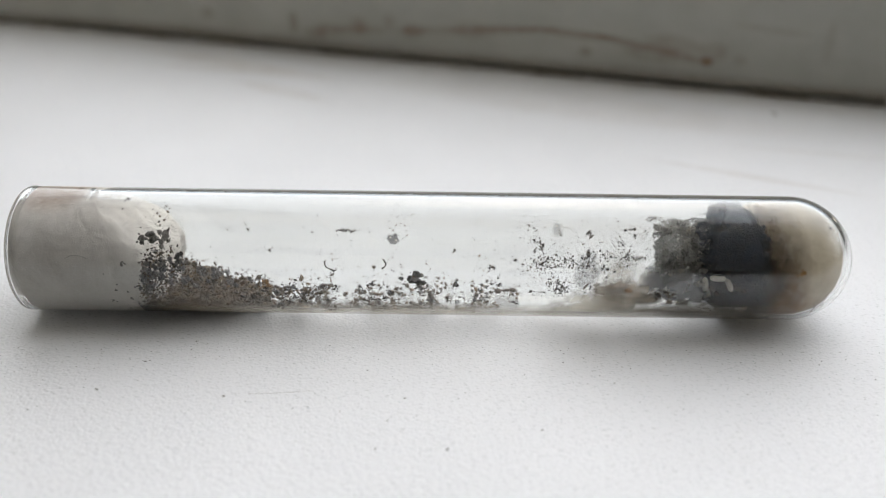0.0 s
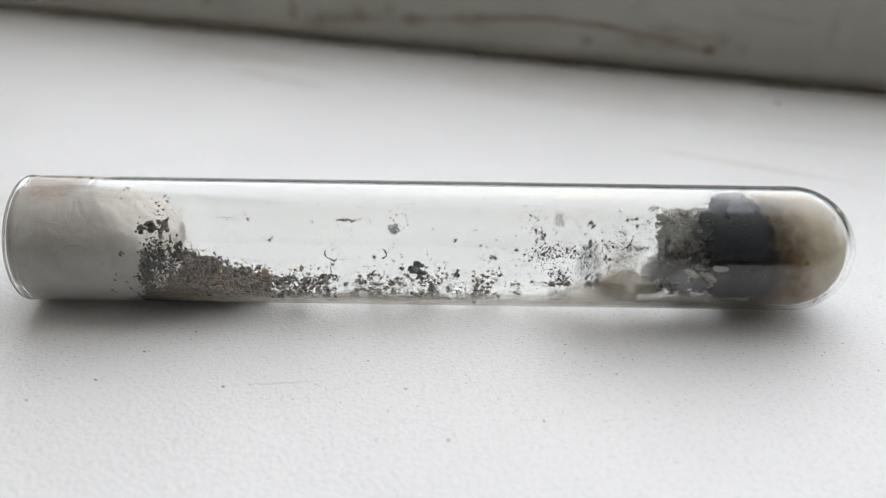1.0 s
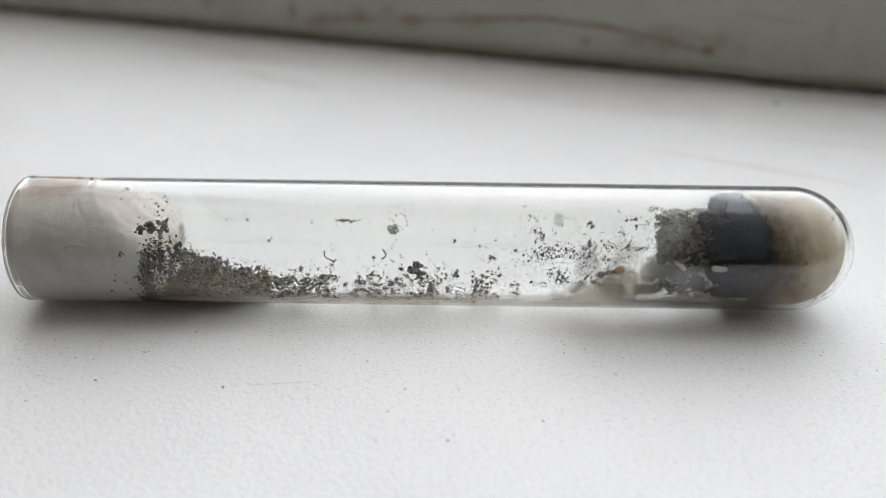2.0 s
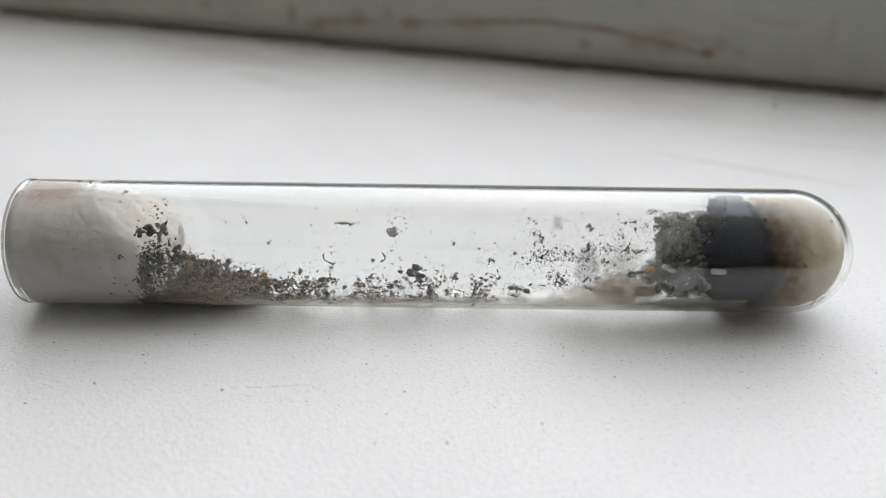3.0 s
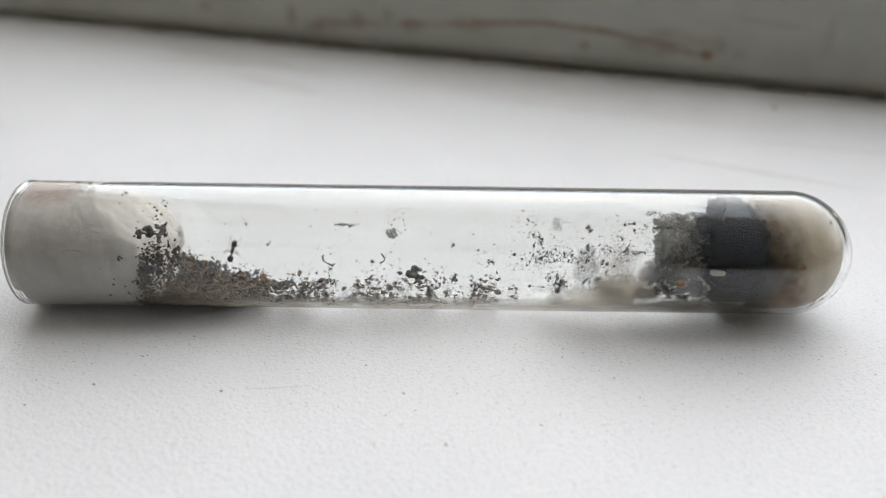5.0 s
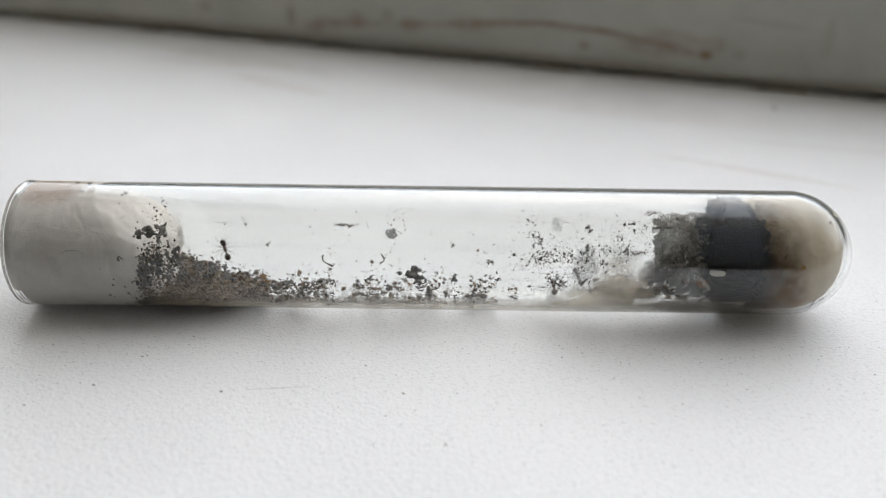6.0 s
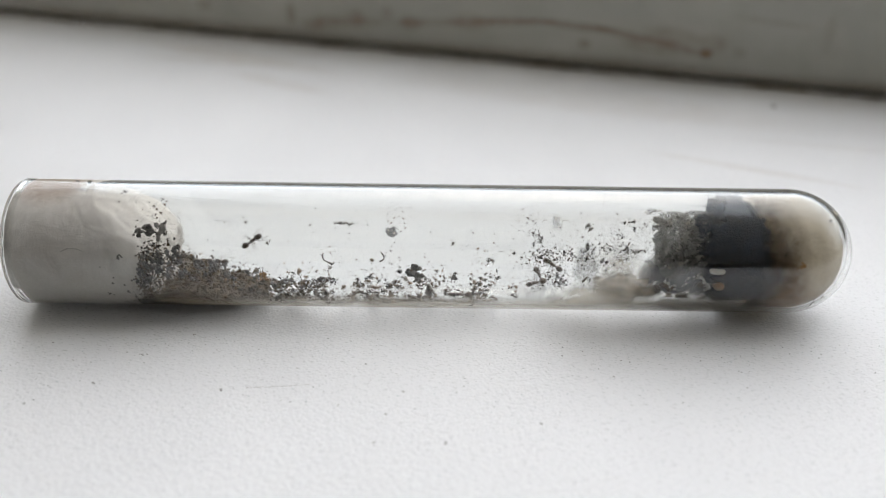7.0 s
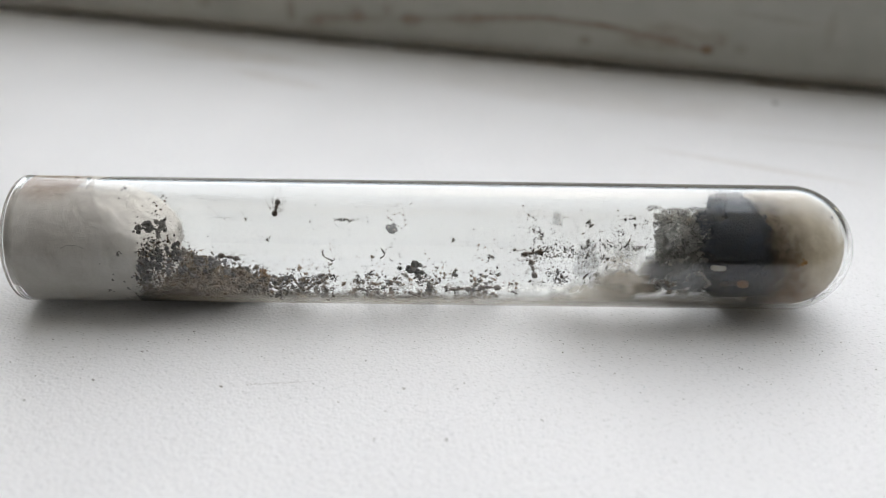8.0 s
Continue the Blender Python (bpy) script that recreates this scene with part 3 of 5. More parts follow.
def cotton_plug(name, x0, x1, mat, label, lean, end_round, radius=7.38, seed=0.0, dent=0.0):
    """A wad of cotton: a lumpy cylinder with domed, uneven ends. lean: how far its top edge steps back, mm."""
    rings, seg = 70, 96
    verts, faces = [], []
    for i in range(rings + 1):
        u = 1 - (1 - i / rings) ** 1.6
        for k in range(seg):
            a = 2 * math.pi * k / seg
            x = x0 + (x1 - x0) * (u if i > 2 else 0.0)
            r = radius
            if u > 1 - end_round:
                w = (u - 1 + end_round) / end_round
                r *= math.sqrt(max(0.0, 1 - w ** 2.6))
            if dent and u < 0.3:
                r *= 0.74 + 0.26 * math.sqrt(1 - (1 - u / 0.3) ** 2)
            if i < 3:
                r *= (0.0, 0.9, 0.985)[i]
            y, z = r * math.cos(a), r * math.sin(a)
            lump = noise.fractal((x * 0.35 + seed, y * 0.35, z * 0.35), 0.9, 2.0, 4)
            f = 1.0 - 0.02 * max(0.0, -lump - 0.35)
            x += (lump * (0.7 if x0 < 0 else 0.3) - lean * max(0.0, z / radius) ** 2) * max(0.0, u - 0.4) / 0.6
            x += dent * max(0.0, math.cos(a - radians(160))) ** 2 * (1 - u) ** 2
            verts.append((x * MM, y * f * MM, z * f * MM))
    for i in range(rings):
        for k in range(seg):
            faces.append((i * seg + k, i * seg + (k + 1) % seg, (i + 1) * seg + (k + 1) % seg, (i + 1) * seg + k))
    plug = mesh_object(name, verts, faces, mat)
    plug.matrix_world = AXIS
    return tagged(plug, label, "cotton plug")


def loose_fibres(name, count, xs, angles, length, seed, parent, tube_r=7.395, mat=None):
    """Fine curled fibres lying against the glass, one mesh under their plug."""
    rng = np.random.default_rng(seed)
    verts, faces = [], []
    for _ in range(count):
        x, a = rng.uniform(*xs), rng.uniform(*angles)
        head, bend = rng.uniform(0, 2 * math.pi), rng.normal(0, 0.35)
        pts, step = [], rng.uniform(*length) / 7
        for _ in range(8):
            pts.append(wall_point(x, a, tube_r - rng.random() * 0.06) - AXIS.translation)
            x += math.cos(head) * step
            a += math.degrees(math.sin(head) * step / tube_r)
            head += bend * 0.5 + rng.normal(0, 0.15)
        v, f = rod(pts, [0.007 * MM] * 8, 3)
        faces += [tuple(i + len(verts) for i in g) for g in f]
        verts += v
    ob = mesh_object(name, verts, faces, mat or COTTON_FIBRE)
    ob.parent = parent
    return ob


left_plug = cotton_plug("cotton_plug", -52.9, -34.4, COTTON, "white cotton wad plugging the mouth of the tube", 8.0, 0.24, seed=3.1)
loose_fibres("loose_fibres", 260, (-51, -33.5), (-40, 110), (1.0, 4.0), 5, left_plug)
def wisps(count, x, reach, seed, parent):
    """Loose curls standing out of the cotton's inner face."""
    rng = np.random.default_rng(seed)
    verts, faces = [], []
    for _ in range(count):
        a, q = rng.uniform(0, 2 * math.pi), 7.0 * math.sqrt(rng.random())
        p = Vector((x - 3.2 * (q / 7.2) ** 3 - 7.5 * max(0.0, q * math.sin(a) / 7.2) ** 2 + rng.uniform(-0.8, 0.3), q * math.cos(a), q * math.sin(a)))
        way = Vector((rng.normal(0.5, 0.5), rng.normal(0, 0.8), rng.normal(0, 0.8))).normalized()
        turn = Vector(rng.normal(0, 0.5, 3))
        pts = []
        for _ in range(9):
            side = math.hypot(p.y, p.z)
            if side > 7.25:
                p.y, p.z = p.y * 7.25 / side, p.z * 7.25 / side
            pts.append(p * MM)
            p = p + way * reach * rng.uniform(0.06, 0.16)
            way = (way + turn * 0.25).normalized()
        v, f = rod(pts, [0.012 * MM] * 9, 3)
        faces += [tuple(i + len(verts) for i in g) for g in f]
        verts += v
    ob = mesh_object("wisps", verts, faces, COTTON_FIBRE)
    ob.parent = parent


wisps(700, -34.6, 2.4, 8, left_plug)
right_plug = cotton_plug("cotton_plug", 37.6, 50.9, STAINED_COTTON, "beige cotton wad with brown stains in the round end", -0.6, 0.62, 7.31, 9.4, 1.2)
loose_fibres("loose_fibres", 240, (41.0, 47.5), (-45, 92), (0.8, 2.4), 6, right_plug, 7.24, STAINED_COTTON)


# ---- crumbs ----
ICO = None


def crumb_cloud(name, places, sizes, mat, label, seed, flat=0.45, parent=None, drawn=0.3, limit=7.37):
    """Many small angular crumbs in one mesh. places: (mm along, degrees, mm from the axis); sizes: mm."""
    rng = np.random.default_rng(seed)
    bm = bmesh.new()
    bmesh.ops.create_icosphere(bm, subdivisions=1, radius=1.0)
    base = np.array([v.co[:] for v in bm.verts])
    tris = np.array([[v.index for v in f.verts] for f in bm.faces])
    bm.free()
    n = len(places)
    p = np.array(places, float)
    ang = np.radians(p[:, 1])
    centre = np.stack([p[:, 0], -p[:, 2] * np.cos(ang), p[:, 2] * np.sin(ang)], 1) * MM
    spin = rng.uniform(0, 2 * np.pi, n)
    long = np.exp(rng.normal(0, drawn, (n, 2)))
    shape = base[None] * (1 + np.clip(rng.normal(0, 0.33, (n, len(base), 1)), -0.7, 0.9))
    u = shape[..., 0] * long[:, :1] * np.cos(spin)[:, None] - shape[..., 1] * long[:, 1:] * np.sin(spin)[:, None]
    v = shape[..., 0] * long[:, :1] * np.sin(spin)[:, None] + shape[..., 1] * long[:, 1:] * np.cos(spin)[:, None]
    w = shape[..., 2] * flat
    s = np.array(sizes)[:, None] * MM
    up = np.stack([0 * ang, np.sin(ang), np.cos(ang)], 1)
    out = np.stack([0 * ang, -np.cos(ang), np.sin(ang)], 1)
    pts = centre[:, None] + (u * s)[..., None] * np.array([1, 0, 0]) + (v * s)[..., None] * up[:, None] + (w * s)[..., None] * out[:, None]
    # nothing pierces the glass
    r = np.hypot(pts[..., 1], pts[..., 2])
    k = np.minimum(1, limit * MM / np.maximum(r, 1e-9))
    pts[..., 1] *= k
    pts[..., 2] *= k
    faces = (tris[None] + (np.arange(n) * len(base))[:, None, None]).reshape(-1, 3)
    ob = mesh_object(name, pts.reshape(-1, 3).tolist(), faces.tolist(), mat, False)
    ob.parent = parent
    ob.matrix_world = AXIS
    return tagged(ob, label, "" if parent else "dirt", "", "" if parent else "stuff")


def heap_top(x):
    """Degrees up the glass to which the soil reaches, along the tube."""
    return float(np.interp(x, [-39, -37, -35.5, -31.5, -29, -26, -23.5, -20.5, -14, -6, 4, 7], [-60, 2, 20, 22, 14, 3, -3, -9, -14, -17, -21, -60]))


def heap_half(x):
    """Half the angle, seen from the axis, over which soil covers the tube's floor."""
    return float(np.interp(x, [-42, -41, -40, -36.7, -34, -29.7, -26.3, -23, -19, -10, 1, 8], [4, 30, 42, 52, 46, 31, 22, 14, 4, 4, 2, 2]))


def build_soil():
    rng = np.random.default_rng(11)
    # the heap's body: round below, level and lumpy above
    verts, faces, seg, steps = [], [], 20, 120
    for i in range(steps + 1):
        x = -41.5 + 18.5 * i / steps
        half = heap_half(x) + 6 * noise.noise((x * 0.9, 0.3, 0.7))
        half = max(2.0, half)
        for k in range(seg + 1):
            a = radians(-90 - half + 2 * half * k / seg)
            verts.append((x * MM, -7.2 * MM * math.cos(a), 7.2 * MM * math.sin(a)))
        for k in range(1, seg):
            y = 7.2 * math.sin(radians(half)) * (2 * k / seg - 1)
            z = -7.2 * math.cos(radians(half)) + 0.5 * noise.fractal((x * 0.8, y * 0.8, 3.0), 0.8, 2.0, 3) * math.sin(radians(half))
            verts.append((x * MM, y * MM, min(z, -0.2) * MM))
    m = 2 * seg
    for i in range(steps):
        for k in range(m):
            faces.append((i * m + k, i * m + (k + 1) % m, (i + 1) * m + (k + 1) % m, (i + 1) * m + k))
    faces += [tuple(range(m))[::-1], tuple(range(steps * m, steps * m + m))]
    core = mesh_object("soil_heap", verts, faces, BROWN_LUMP)
    core.matrix_world = AXIS
    tagged(core, "heap of grey-brown soil against the cotton in the tube", "soil")
    # crumbs against the near glass
    places, sizes = [], []
    while len(places) < 13000:
        x = -37.0 + rng.normal(0, 0.6) + 23.0 * rng.random() ** 1.6 if rng.random() < 0.80 else rng.uniform(-22, 4)
        top = heap_top(x) + 12 * noise.noise((x * 0.8, 1.3, 0.7)) + 9 * noise.noise((x * 2.6, 4.3, 0.7)) + rng.normal(0, 3.5)
        a = top - (top + 80) * rng.random() ** 1.15
        if x > -21 and noise.noise((x * 0.5, a * 0.05, 7.7)) < -0.05:
            continue
        places.append((x, a, rng.uniform(6.9, 7.3) if x < -22 else rng.uniform(7.2, 7.36)))
        sizes.append(0.024 + 0.085 * rng.random() ** 2.4 if rng.random() < 0.96 else rng.uniform(0.12, 0.24))
    crumb_cloud("soil_crumbs", places, sizes, SOIL, "loose grey and brown soil crumbs", 12, 0.6, core)
    # crumbs lying on the heap and along the floor
    places, sizes = [], []
    for _ in range(3200):
        x = rng.uniform(-41, -22) if rng.random() < 0.6 else rng.uniform(-24, 10)
        half = radians(heap_half(x) + (rng.normal(0, 5) + 2 if x < -23 else abs(rng.normal(0, 15))))
        if x > -23 and noise.noise((x * 0.45, half * 2.5, 5.5)) < 0.0:
            continue
        y, z = 7.2 * math.sin(half) * (rng.uniform(-1, 1) if x < -23 else rng.choice((-1, 1))), -7.2 * math.cos(half)
        places.append((x, math.degrees(math.atan2(z, -y)), math.hypot(y, z)))
        sizes.append(0.06 + 0.22 * rng.random() ** 2.4)
    crumb_cloud("floor_crumbs", places, sizes, SOIL, "soil crumbs on top of the heap", 14, 0.8, core)
    places = [(rng.uniform(-38, 24), rng.uniform(205, 300), 7.2) for _ in range(420)]
    crumb_cloud("far_crumbs", places, [0.03 + 0.12 * rng.random() ** 2.5 for _ in places], BROWN_SPECKS, "soil crumbs on the far glass", 13)
    return core


build_soil()


def scatter(count, seed, centre, spread, low=-75.0, high=92.0, xs=(-40, 36)):
    rng = np.random.default_rng(seed)
    out = []
    while len(out) < count:
        x, a = rng.normal(centre[0], spread[0]), rng.normal(centre[1], spread[1])
        if xs[0] < x < xs[1] and low < a < high:
            out.append((x, a, 7.26))
    return out


def build_specks():
    rng = np.random.default_rng(21)
    size = lambda n, lo, hi, p=2.5: [lo + (hi - lo) * rng.random() ** p for _ in range(n)]
    crumb_cloud("dust_specks", [(13 + 25 * rng.random(), rng.uniform(-40, 60), 7.27) for _ in range(1500)], size(1500, 0.012, 0.055, 2.5), SPECKS, "fine dark dust on the glass before the mould", 35, 0.4, None, 0.6)
    even = [(rng.uniform(-36, 27), rng.uniform(-35, 82), 7.26) for _ in range(1100)]
    crumb_cloud("dust_specks", even, size(1100, 0.022, 0.08), SPECKS, "fine dark dust sticking to the glass", 22, 0.4)
    low = [(rng.uniform(-24, 13), -45 + 62 * rng.random() ** 1.7, 7.35) for _ in range(900)]
    crumb_cloud("brown_specks", low, size(900, 0.018, 0.085, 2.6), BROWN_SPECKS, "brown specks sticking low on the glass", 23)
    dark = scatter(200, 24, (14.2, 17), (3.4, 14), -42, 62) + scatter(40, 25, (12.0, 38), (1.4, 15), 0, 66) + scatter(90, 26, (18.5, 26), (3.0, 10))
    dark += scatter(80, 28, (22.5, 30), (2.0, 16), -10, 66) + scatter(60, 34, (15.0, -6), (2.2, 10), -40, 20)
    crumb_cloud("black_flecks", dark, size(len(dark), 0.018, 0.09, 2.2), SPECKS, "black angular flecks on the glass", 29, 0.35, None, 0.55)
    few = scatter(70, 30, (-34.8, 32), (1.0, 9)) + scatter(30, 31, (-34.6, 64), (0.9, 12))
    crumb_cloud("black_flecks", few, size(len(few), 0.04, 0.14), SPECKS, "black flecks on the glass beside the cotton", 32, 0.35)
    far = [(rng.uniform(-33, 26), rng.uniform(100, 180), 7.24) for _ in range(160)]
    crumb_cloud("dust_specks", far, size(160, 0.03, 0.10), BROWN_SPECKS, "fine dust on the far glass", 33)


build_specks()


def gathered(name, patches, mat, least, most, label, seed, drawn):
    """Crumbs gathered in loose patches on the near glass: (mm along, degrees, spread along, spread up, how many)."""
    rng = np.random.default_rng(seed)
    places, sizes = [], []
    for x, a, sx, sa, many in patches:
        for _ in range(int(many * 1.4)):
            places.append((rng.normal(x, sx), rng.normal(a, sa), rng.uniform(7.2, 7.33)))
            sizes.append(least + (most - least) * rng.random() ** 2.2)
    crumb_cloud(name, places, sizes, mat, label, seed + 1, 0.4, None, drawn)


def build_patches():
    gathered("black_flecks", ((6.7, 0, 0.29, 1.5, 22), (5.9, 17, 0.29, 1.7, 16), (11, 58, 0.41, 4.5, 22), (11.7, 38, 0.33, 2.9, 45), (10.8, 45, 0.41, 4, 20), (12.4, 22, 0.7, 2.9, 100), (14.8, 24, 0.62, 2.3, 60), (17.6, 30, 0.12, 3.5, 34), (17.2, 20, 0.37, 1.6, 34), (13.9, 2, 0.74, 3.4, 80), (14.4, -4, 0.58, 2.5, 60), (13.1, -10, 0.99, 2.7, 44), (14.2, -24, 0.66, 5.7, 55), (11.4, 19, 1.24, 4.6, 40)),
             SPECKS, 0.022, 0.108, "black angular flecks clustered on the glass", 101, 0.42)
    gathered("black_flecks", ((22.3, 27, 0.58, 2.6, 70), (23.8, 28, 0.41, 1, 30), (19.9, 30, 0.83, 2.3, 60), (21.6, 42, 0.33, 7.3, 40), (19.6, 17, 0.62, 2.7, 50), (21.7, 15, 0.41, 6.8, 40), (16.2, 14, 1.66, 6.8, 50), (19, 9, 1.24, 4.9, 30), (22.7, 56, 0.5, 2.9, 24), (24.4, 48, 0.5, 3.4, 20), (17.7, 50, 0.21, 2.4, 30), (4.6, -9, 0.25, 1.7, 18), (5.3, -22, 0.33, 2.9, 20), (9.7, 13, 0.66, 3.4, 24)),
             SPECKS, 0.022, 0.108, "black angular flecks clustered on the glass", 115, 0.42)
    gathered("dark_flecks", ((-14.7, -5, 0.58, 1.6, 70), (-13.4, -8, 0.33, 1.7, 36), (-9.9, -11, 0.17, 1.3, 14), (-8.8, -2, 0.37, 1.2, 20), (-6.5, -11, 0.21, 2.7, 44), (-7.1, -18, 0.21, 1.6, 26), (-8.2, -20, 0.29, 1.1, 12), (-2.6, -9, 0.33, 2.2, 30), (1.6, 0, 0.12, 2.7, 20), (1.8, -23, 0.17, 1.8, 12), (4.6, -7, 0.21, 1.3, 16), (-18, 1, 0.17, 1.1, 14), (-35.2, 25, 0.5, 3.2, 24), (-35.7, 18, 0.58, 2, 20), (-33.8, 22, 0.33, 2.6, 12), (-38.8, -27, 0.21, 2, 12), (-40.6, -21, 0.17, 2.9, 10), (-38.6, -1, 0.12, 1.5, 8)),
             SPECKS, 0.025, 0.11, "ragged dark scraps clustered on the glass", 131, 0.35)
    gathered("brown_crumbs", ((-8.9, -17, 0.29, 5.8, 110), (-11.1, -28, 0.91, 3.6, 120), (-12.3, -37, 0.58, 4.2, 60), (-15.6, -18, 0.91, 4.8, 190), (-18.1, -22, 1.16, 5.4, 240), (-14.7, -28, 1.24, 4.3, 90), (-16.9, -37, 1.66, 4.2, 120), (-6.6, -35, 1.41, 2.8, 90), (-1.3, -9, 0.46, 3.5, 70), (0.8, -17, 0.29, 4.7, 80), (2.3, -31, 0.83, 2.3, 30), (-0.9, -32, 1.24, 2.4, 60), (25.6, 68, 0.58, 2.1, 70), (-21.7, 0, 0.41, 4.6, 60), (-4.1, -33, 0.83, 2.5, 50)),
             SOIL, 0.02, 0.095, "brown soil crumbs clustered low on the glass", 161, 0.35)
    gathered("grey_crumbs", ((-16.6, -13, 0.5, 3.3, 80), (-1.5, -22, 0.41, 2.9, 70), (3.9, -20, 0.25, 2.2, 26), (-19.6, -9, 0.5, 2.6, 60), (-18.6, -7, 0.41, 2.5, 30)),
             GREY_LUMP, 0.03, 0.14, "grey soil crumbs clustered low on the glass", 181, 0.4)
    gathered("pale_flecks", ((29.3, 45, 0.37, 3.7, 60), (30, 54, 0.33, 1.8, 30), (28.7, 32, 0.17, 2.6, 24), (31, 22, 0.21, 1.3, 24), (32, 46, 0.12, 1.3, 12), (30.8, 34, 0.21, 0.6, 12), (27.5, 53, 0.25, 1.4, 12), (27.8, 14, 0.33, 0.7, 14), (28.9, 17, 0.41, 0.7, 14), (31.4, 4, 0.33, 1.8, 20), (32.4, -8, 0.21, 2.1, 16)),
             PALE_CRUST, 0.03, 0.15, "pale flakes in the cracks of the grey crust", 191, 0.5)
    gathered("brown_flecks", ((46.2, -29, 0.12, 6.1, 30), (46.9, -21, 0.25, 2.3, 14), (43.8, -15, 0.41, 3.9, 24)),
             BROWN_SPECKS, 0.02, 0.10, "rusty flecks on the stained cotton", 195, 0.7)


build_patches()


def crust(name, keep, xs, angles, mat, label, seed, depth=0.35, cell=0.15, parent=None, base=6.75):
    """A thin crumbly layer on the inside of the glass, in small lumps; keep(x, angle) says how dense it is, 0 to 1."""
    rng = np.random.default_rng(seed)
    places, sizes = [], []
    turn = math.degrees(cell / 7.2)
    for x in np.arange(xs[0], xs[1], cell):
        for a in np.arange(angles[0], angles[1], turn):
            xx, aa = x + rng.uniform(-1.3, 1.3) * cell, a + rng.uniform(-1.3, 1.3) * turn
            patch = 0.5 + 0.75 * noise.fractal((xx * 0.55, aa * 0.066, seed), 1.0, 2.0, 4)
            if patch < keep(xx, aa):
                places.append((xx, aa, base - depth * rng.random() ** 2))
                sizes.append(cell * rng.uniform(0.55, 1.25))
    return crumb_cloud(name, places, sizes, mat, label, seed + 1, 0.5, parent, 0.3, max(7.37, base + 0.06))


def build_mould():
    verts, faces, rings, seg = [], [], 60, 160
    for i in range(rings + 1):
        u = i / rings
        for k in range(seg):
            a = 2 * math.pi * k / seg
            up = math.sin(a)  # 1 at the top of the tube, -1 at its floor
            rag = noise.fractal((4 * math.cos(a), 4 * up, 1.7), 0.7, 2.0, 5)
            front = math.degrees(math.atan2(up, -math.cos(a)))  # degrees up from the front
            start = float(np.interp(front, [-180, -90, -60, 0, 20, 48, 58, 180], [36.0, 36.0, 34.6, 32.6, 31.6, 32.2, 34.6, 35.4])) + 0.9 * rag
            end = 39.3 - 2.4 * (up - 0.12) ** 2
            w = min(1.0, 0.25 + u / 0.10, (1 - u) / 0.03) if 0 < u < 1 else 0.0
            # pressed on the glass at the front; set back low down, where the ants walk, and at the top
            low = min(1.0, max(0.0, (24.0 - front) / 14.0)) * min(1.0, max(0.0, (front + 80) / 20))
            high = min(1.0, max(0.0, (front - 54.0) / 18.0))
            q = (7.43 - 1.4 * low - 0.30 * high) * math.sqrt(max(0.0, 1 - (1 - w) ** 2.2))
            p = Vector((start + (end - start) * u, q * math.cos(a), q * math.sin(a)))
            f = 1 - 0.03 * low * noise.fractal(p * 1.2 + Vector((5, 1, 2)), 0.8, 2.0, 4)
            verts.append((p.x * MM, p.y * f * MM, p.z * f * MM))
    for i in range(rings):
        for k in range(seg):
            faces.append((i * seg + k, i * seg + (k + 1) % seg, (i + 1) * seg + (k + 1) % seg, (i + 1) * seg + k))
    core = mesh_object("mould_plug", verts, faces, MOULD_CORE)
    core.matrix_world = AXIS
    tagged(core, "blue-black mouldy wad in front of the stained cotton", "mould")

    def dark(x, a):
        left = float(np.interp(a, [-60, -25, -8, 10, 60, 66, 72, 95, 130], [34, 33.6, 32.5, 31.8, 31.0, 31.4, 32.2, 34.6, 34.8]))
        right = float(np.interp(a, [-60, -30, 0, 25, 60, 90, 130], [40.2, 40.8, 41.9, 42.0, 41.0, 39.8, 39.2]))
        if a < 19 or x > 39.2 + 1.2 * noise.noise((a * 0.12, 3.0, 1.0)):
            return -1.0
        top = 61
        return min(0.55, max(-0.4, 0.5 + min((x - left) * 0.55, (right + 0.5 - x) * 0.8, (top - a) * 0.07)))

    crust("mould_skin", dark, (29.2, 43.2), (-62, 96), MOULD, "crumbly blue-black mould on the glass", 41, depth=0.06, cell=0.12, parent=core, base=7.49)

    rng = np.random.default_rng(61)
    bits = [(rng.uniform(30.5, 40.4), rng.uniform(18, 62), 7.47) for _ in range(90)]
    crumb_cloud("pale_bits", bits, [0.018 + 0.06 * rng.random() ** 2.5 for _ in bits], PALE_CRUST, "pale and tan bits sticking to the mould", 63, 0.4, core, 0.5, 7.5)
    dust = [(float(np.interp(a, [-40, 0, 25, 70], [40.0, 41.3, 41.8, 40.2])) + rng.normal(-0.2, 0.55), a, 7.27) for a in rng.uniform(-55, 80, 900)]
    crumb_cloud("mould_dust", dust, [0.015 + 0.075 * rng.random() ** 2.5 for _ in dust], MOULD, "black mould dust on the cotton's edge", 62, 0.4, core)

    def grey(x, a):
        left = float(np.interp(a, [-60, 0, 5, 62, 68], [40, 26.6, 25.8, 25.7, 30]))
        if a > 26 and abs(x - 28.9 + (a - 40) * 0.012) < 0.30 + 0.75 * noise.noise((x * 1.2, a * 0.16, 2.0)) * min(1.0, (a - 26) / 12):
            return -1.0
        return min(0.36, max(-0.4, 0.55 + min((x - left) * 1.2, (32.6 - x) * 0.6)))

    crust("grey_crust", grey, (25, 32), (15, 68), GREY_CRUST, "grey crumbly crust on the glass beside the mould", 43, cell=0.095, base=7.1)

    spots = [(rng.uniform(25.5, 34.5), rng.uniform(14, 64), 7.3) for _ in range(380)]
    crumb_cloud("dark_flecks", spots, [0.018 + 0.075 * rng.random() ** 2.4 for _ in spots], SPECKS, "dark flecks scattered over the grey crust", 64, 0.4, None, 0.5)
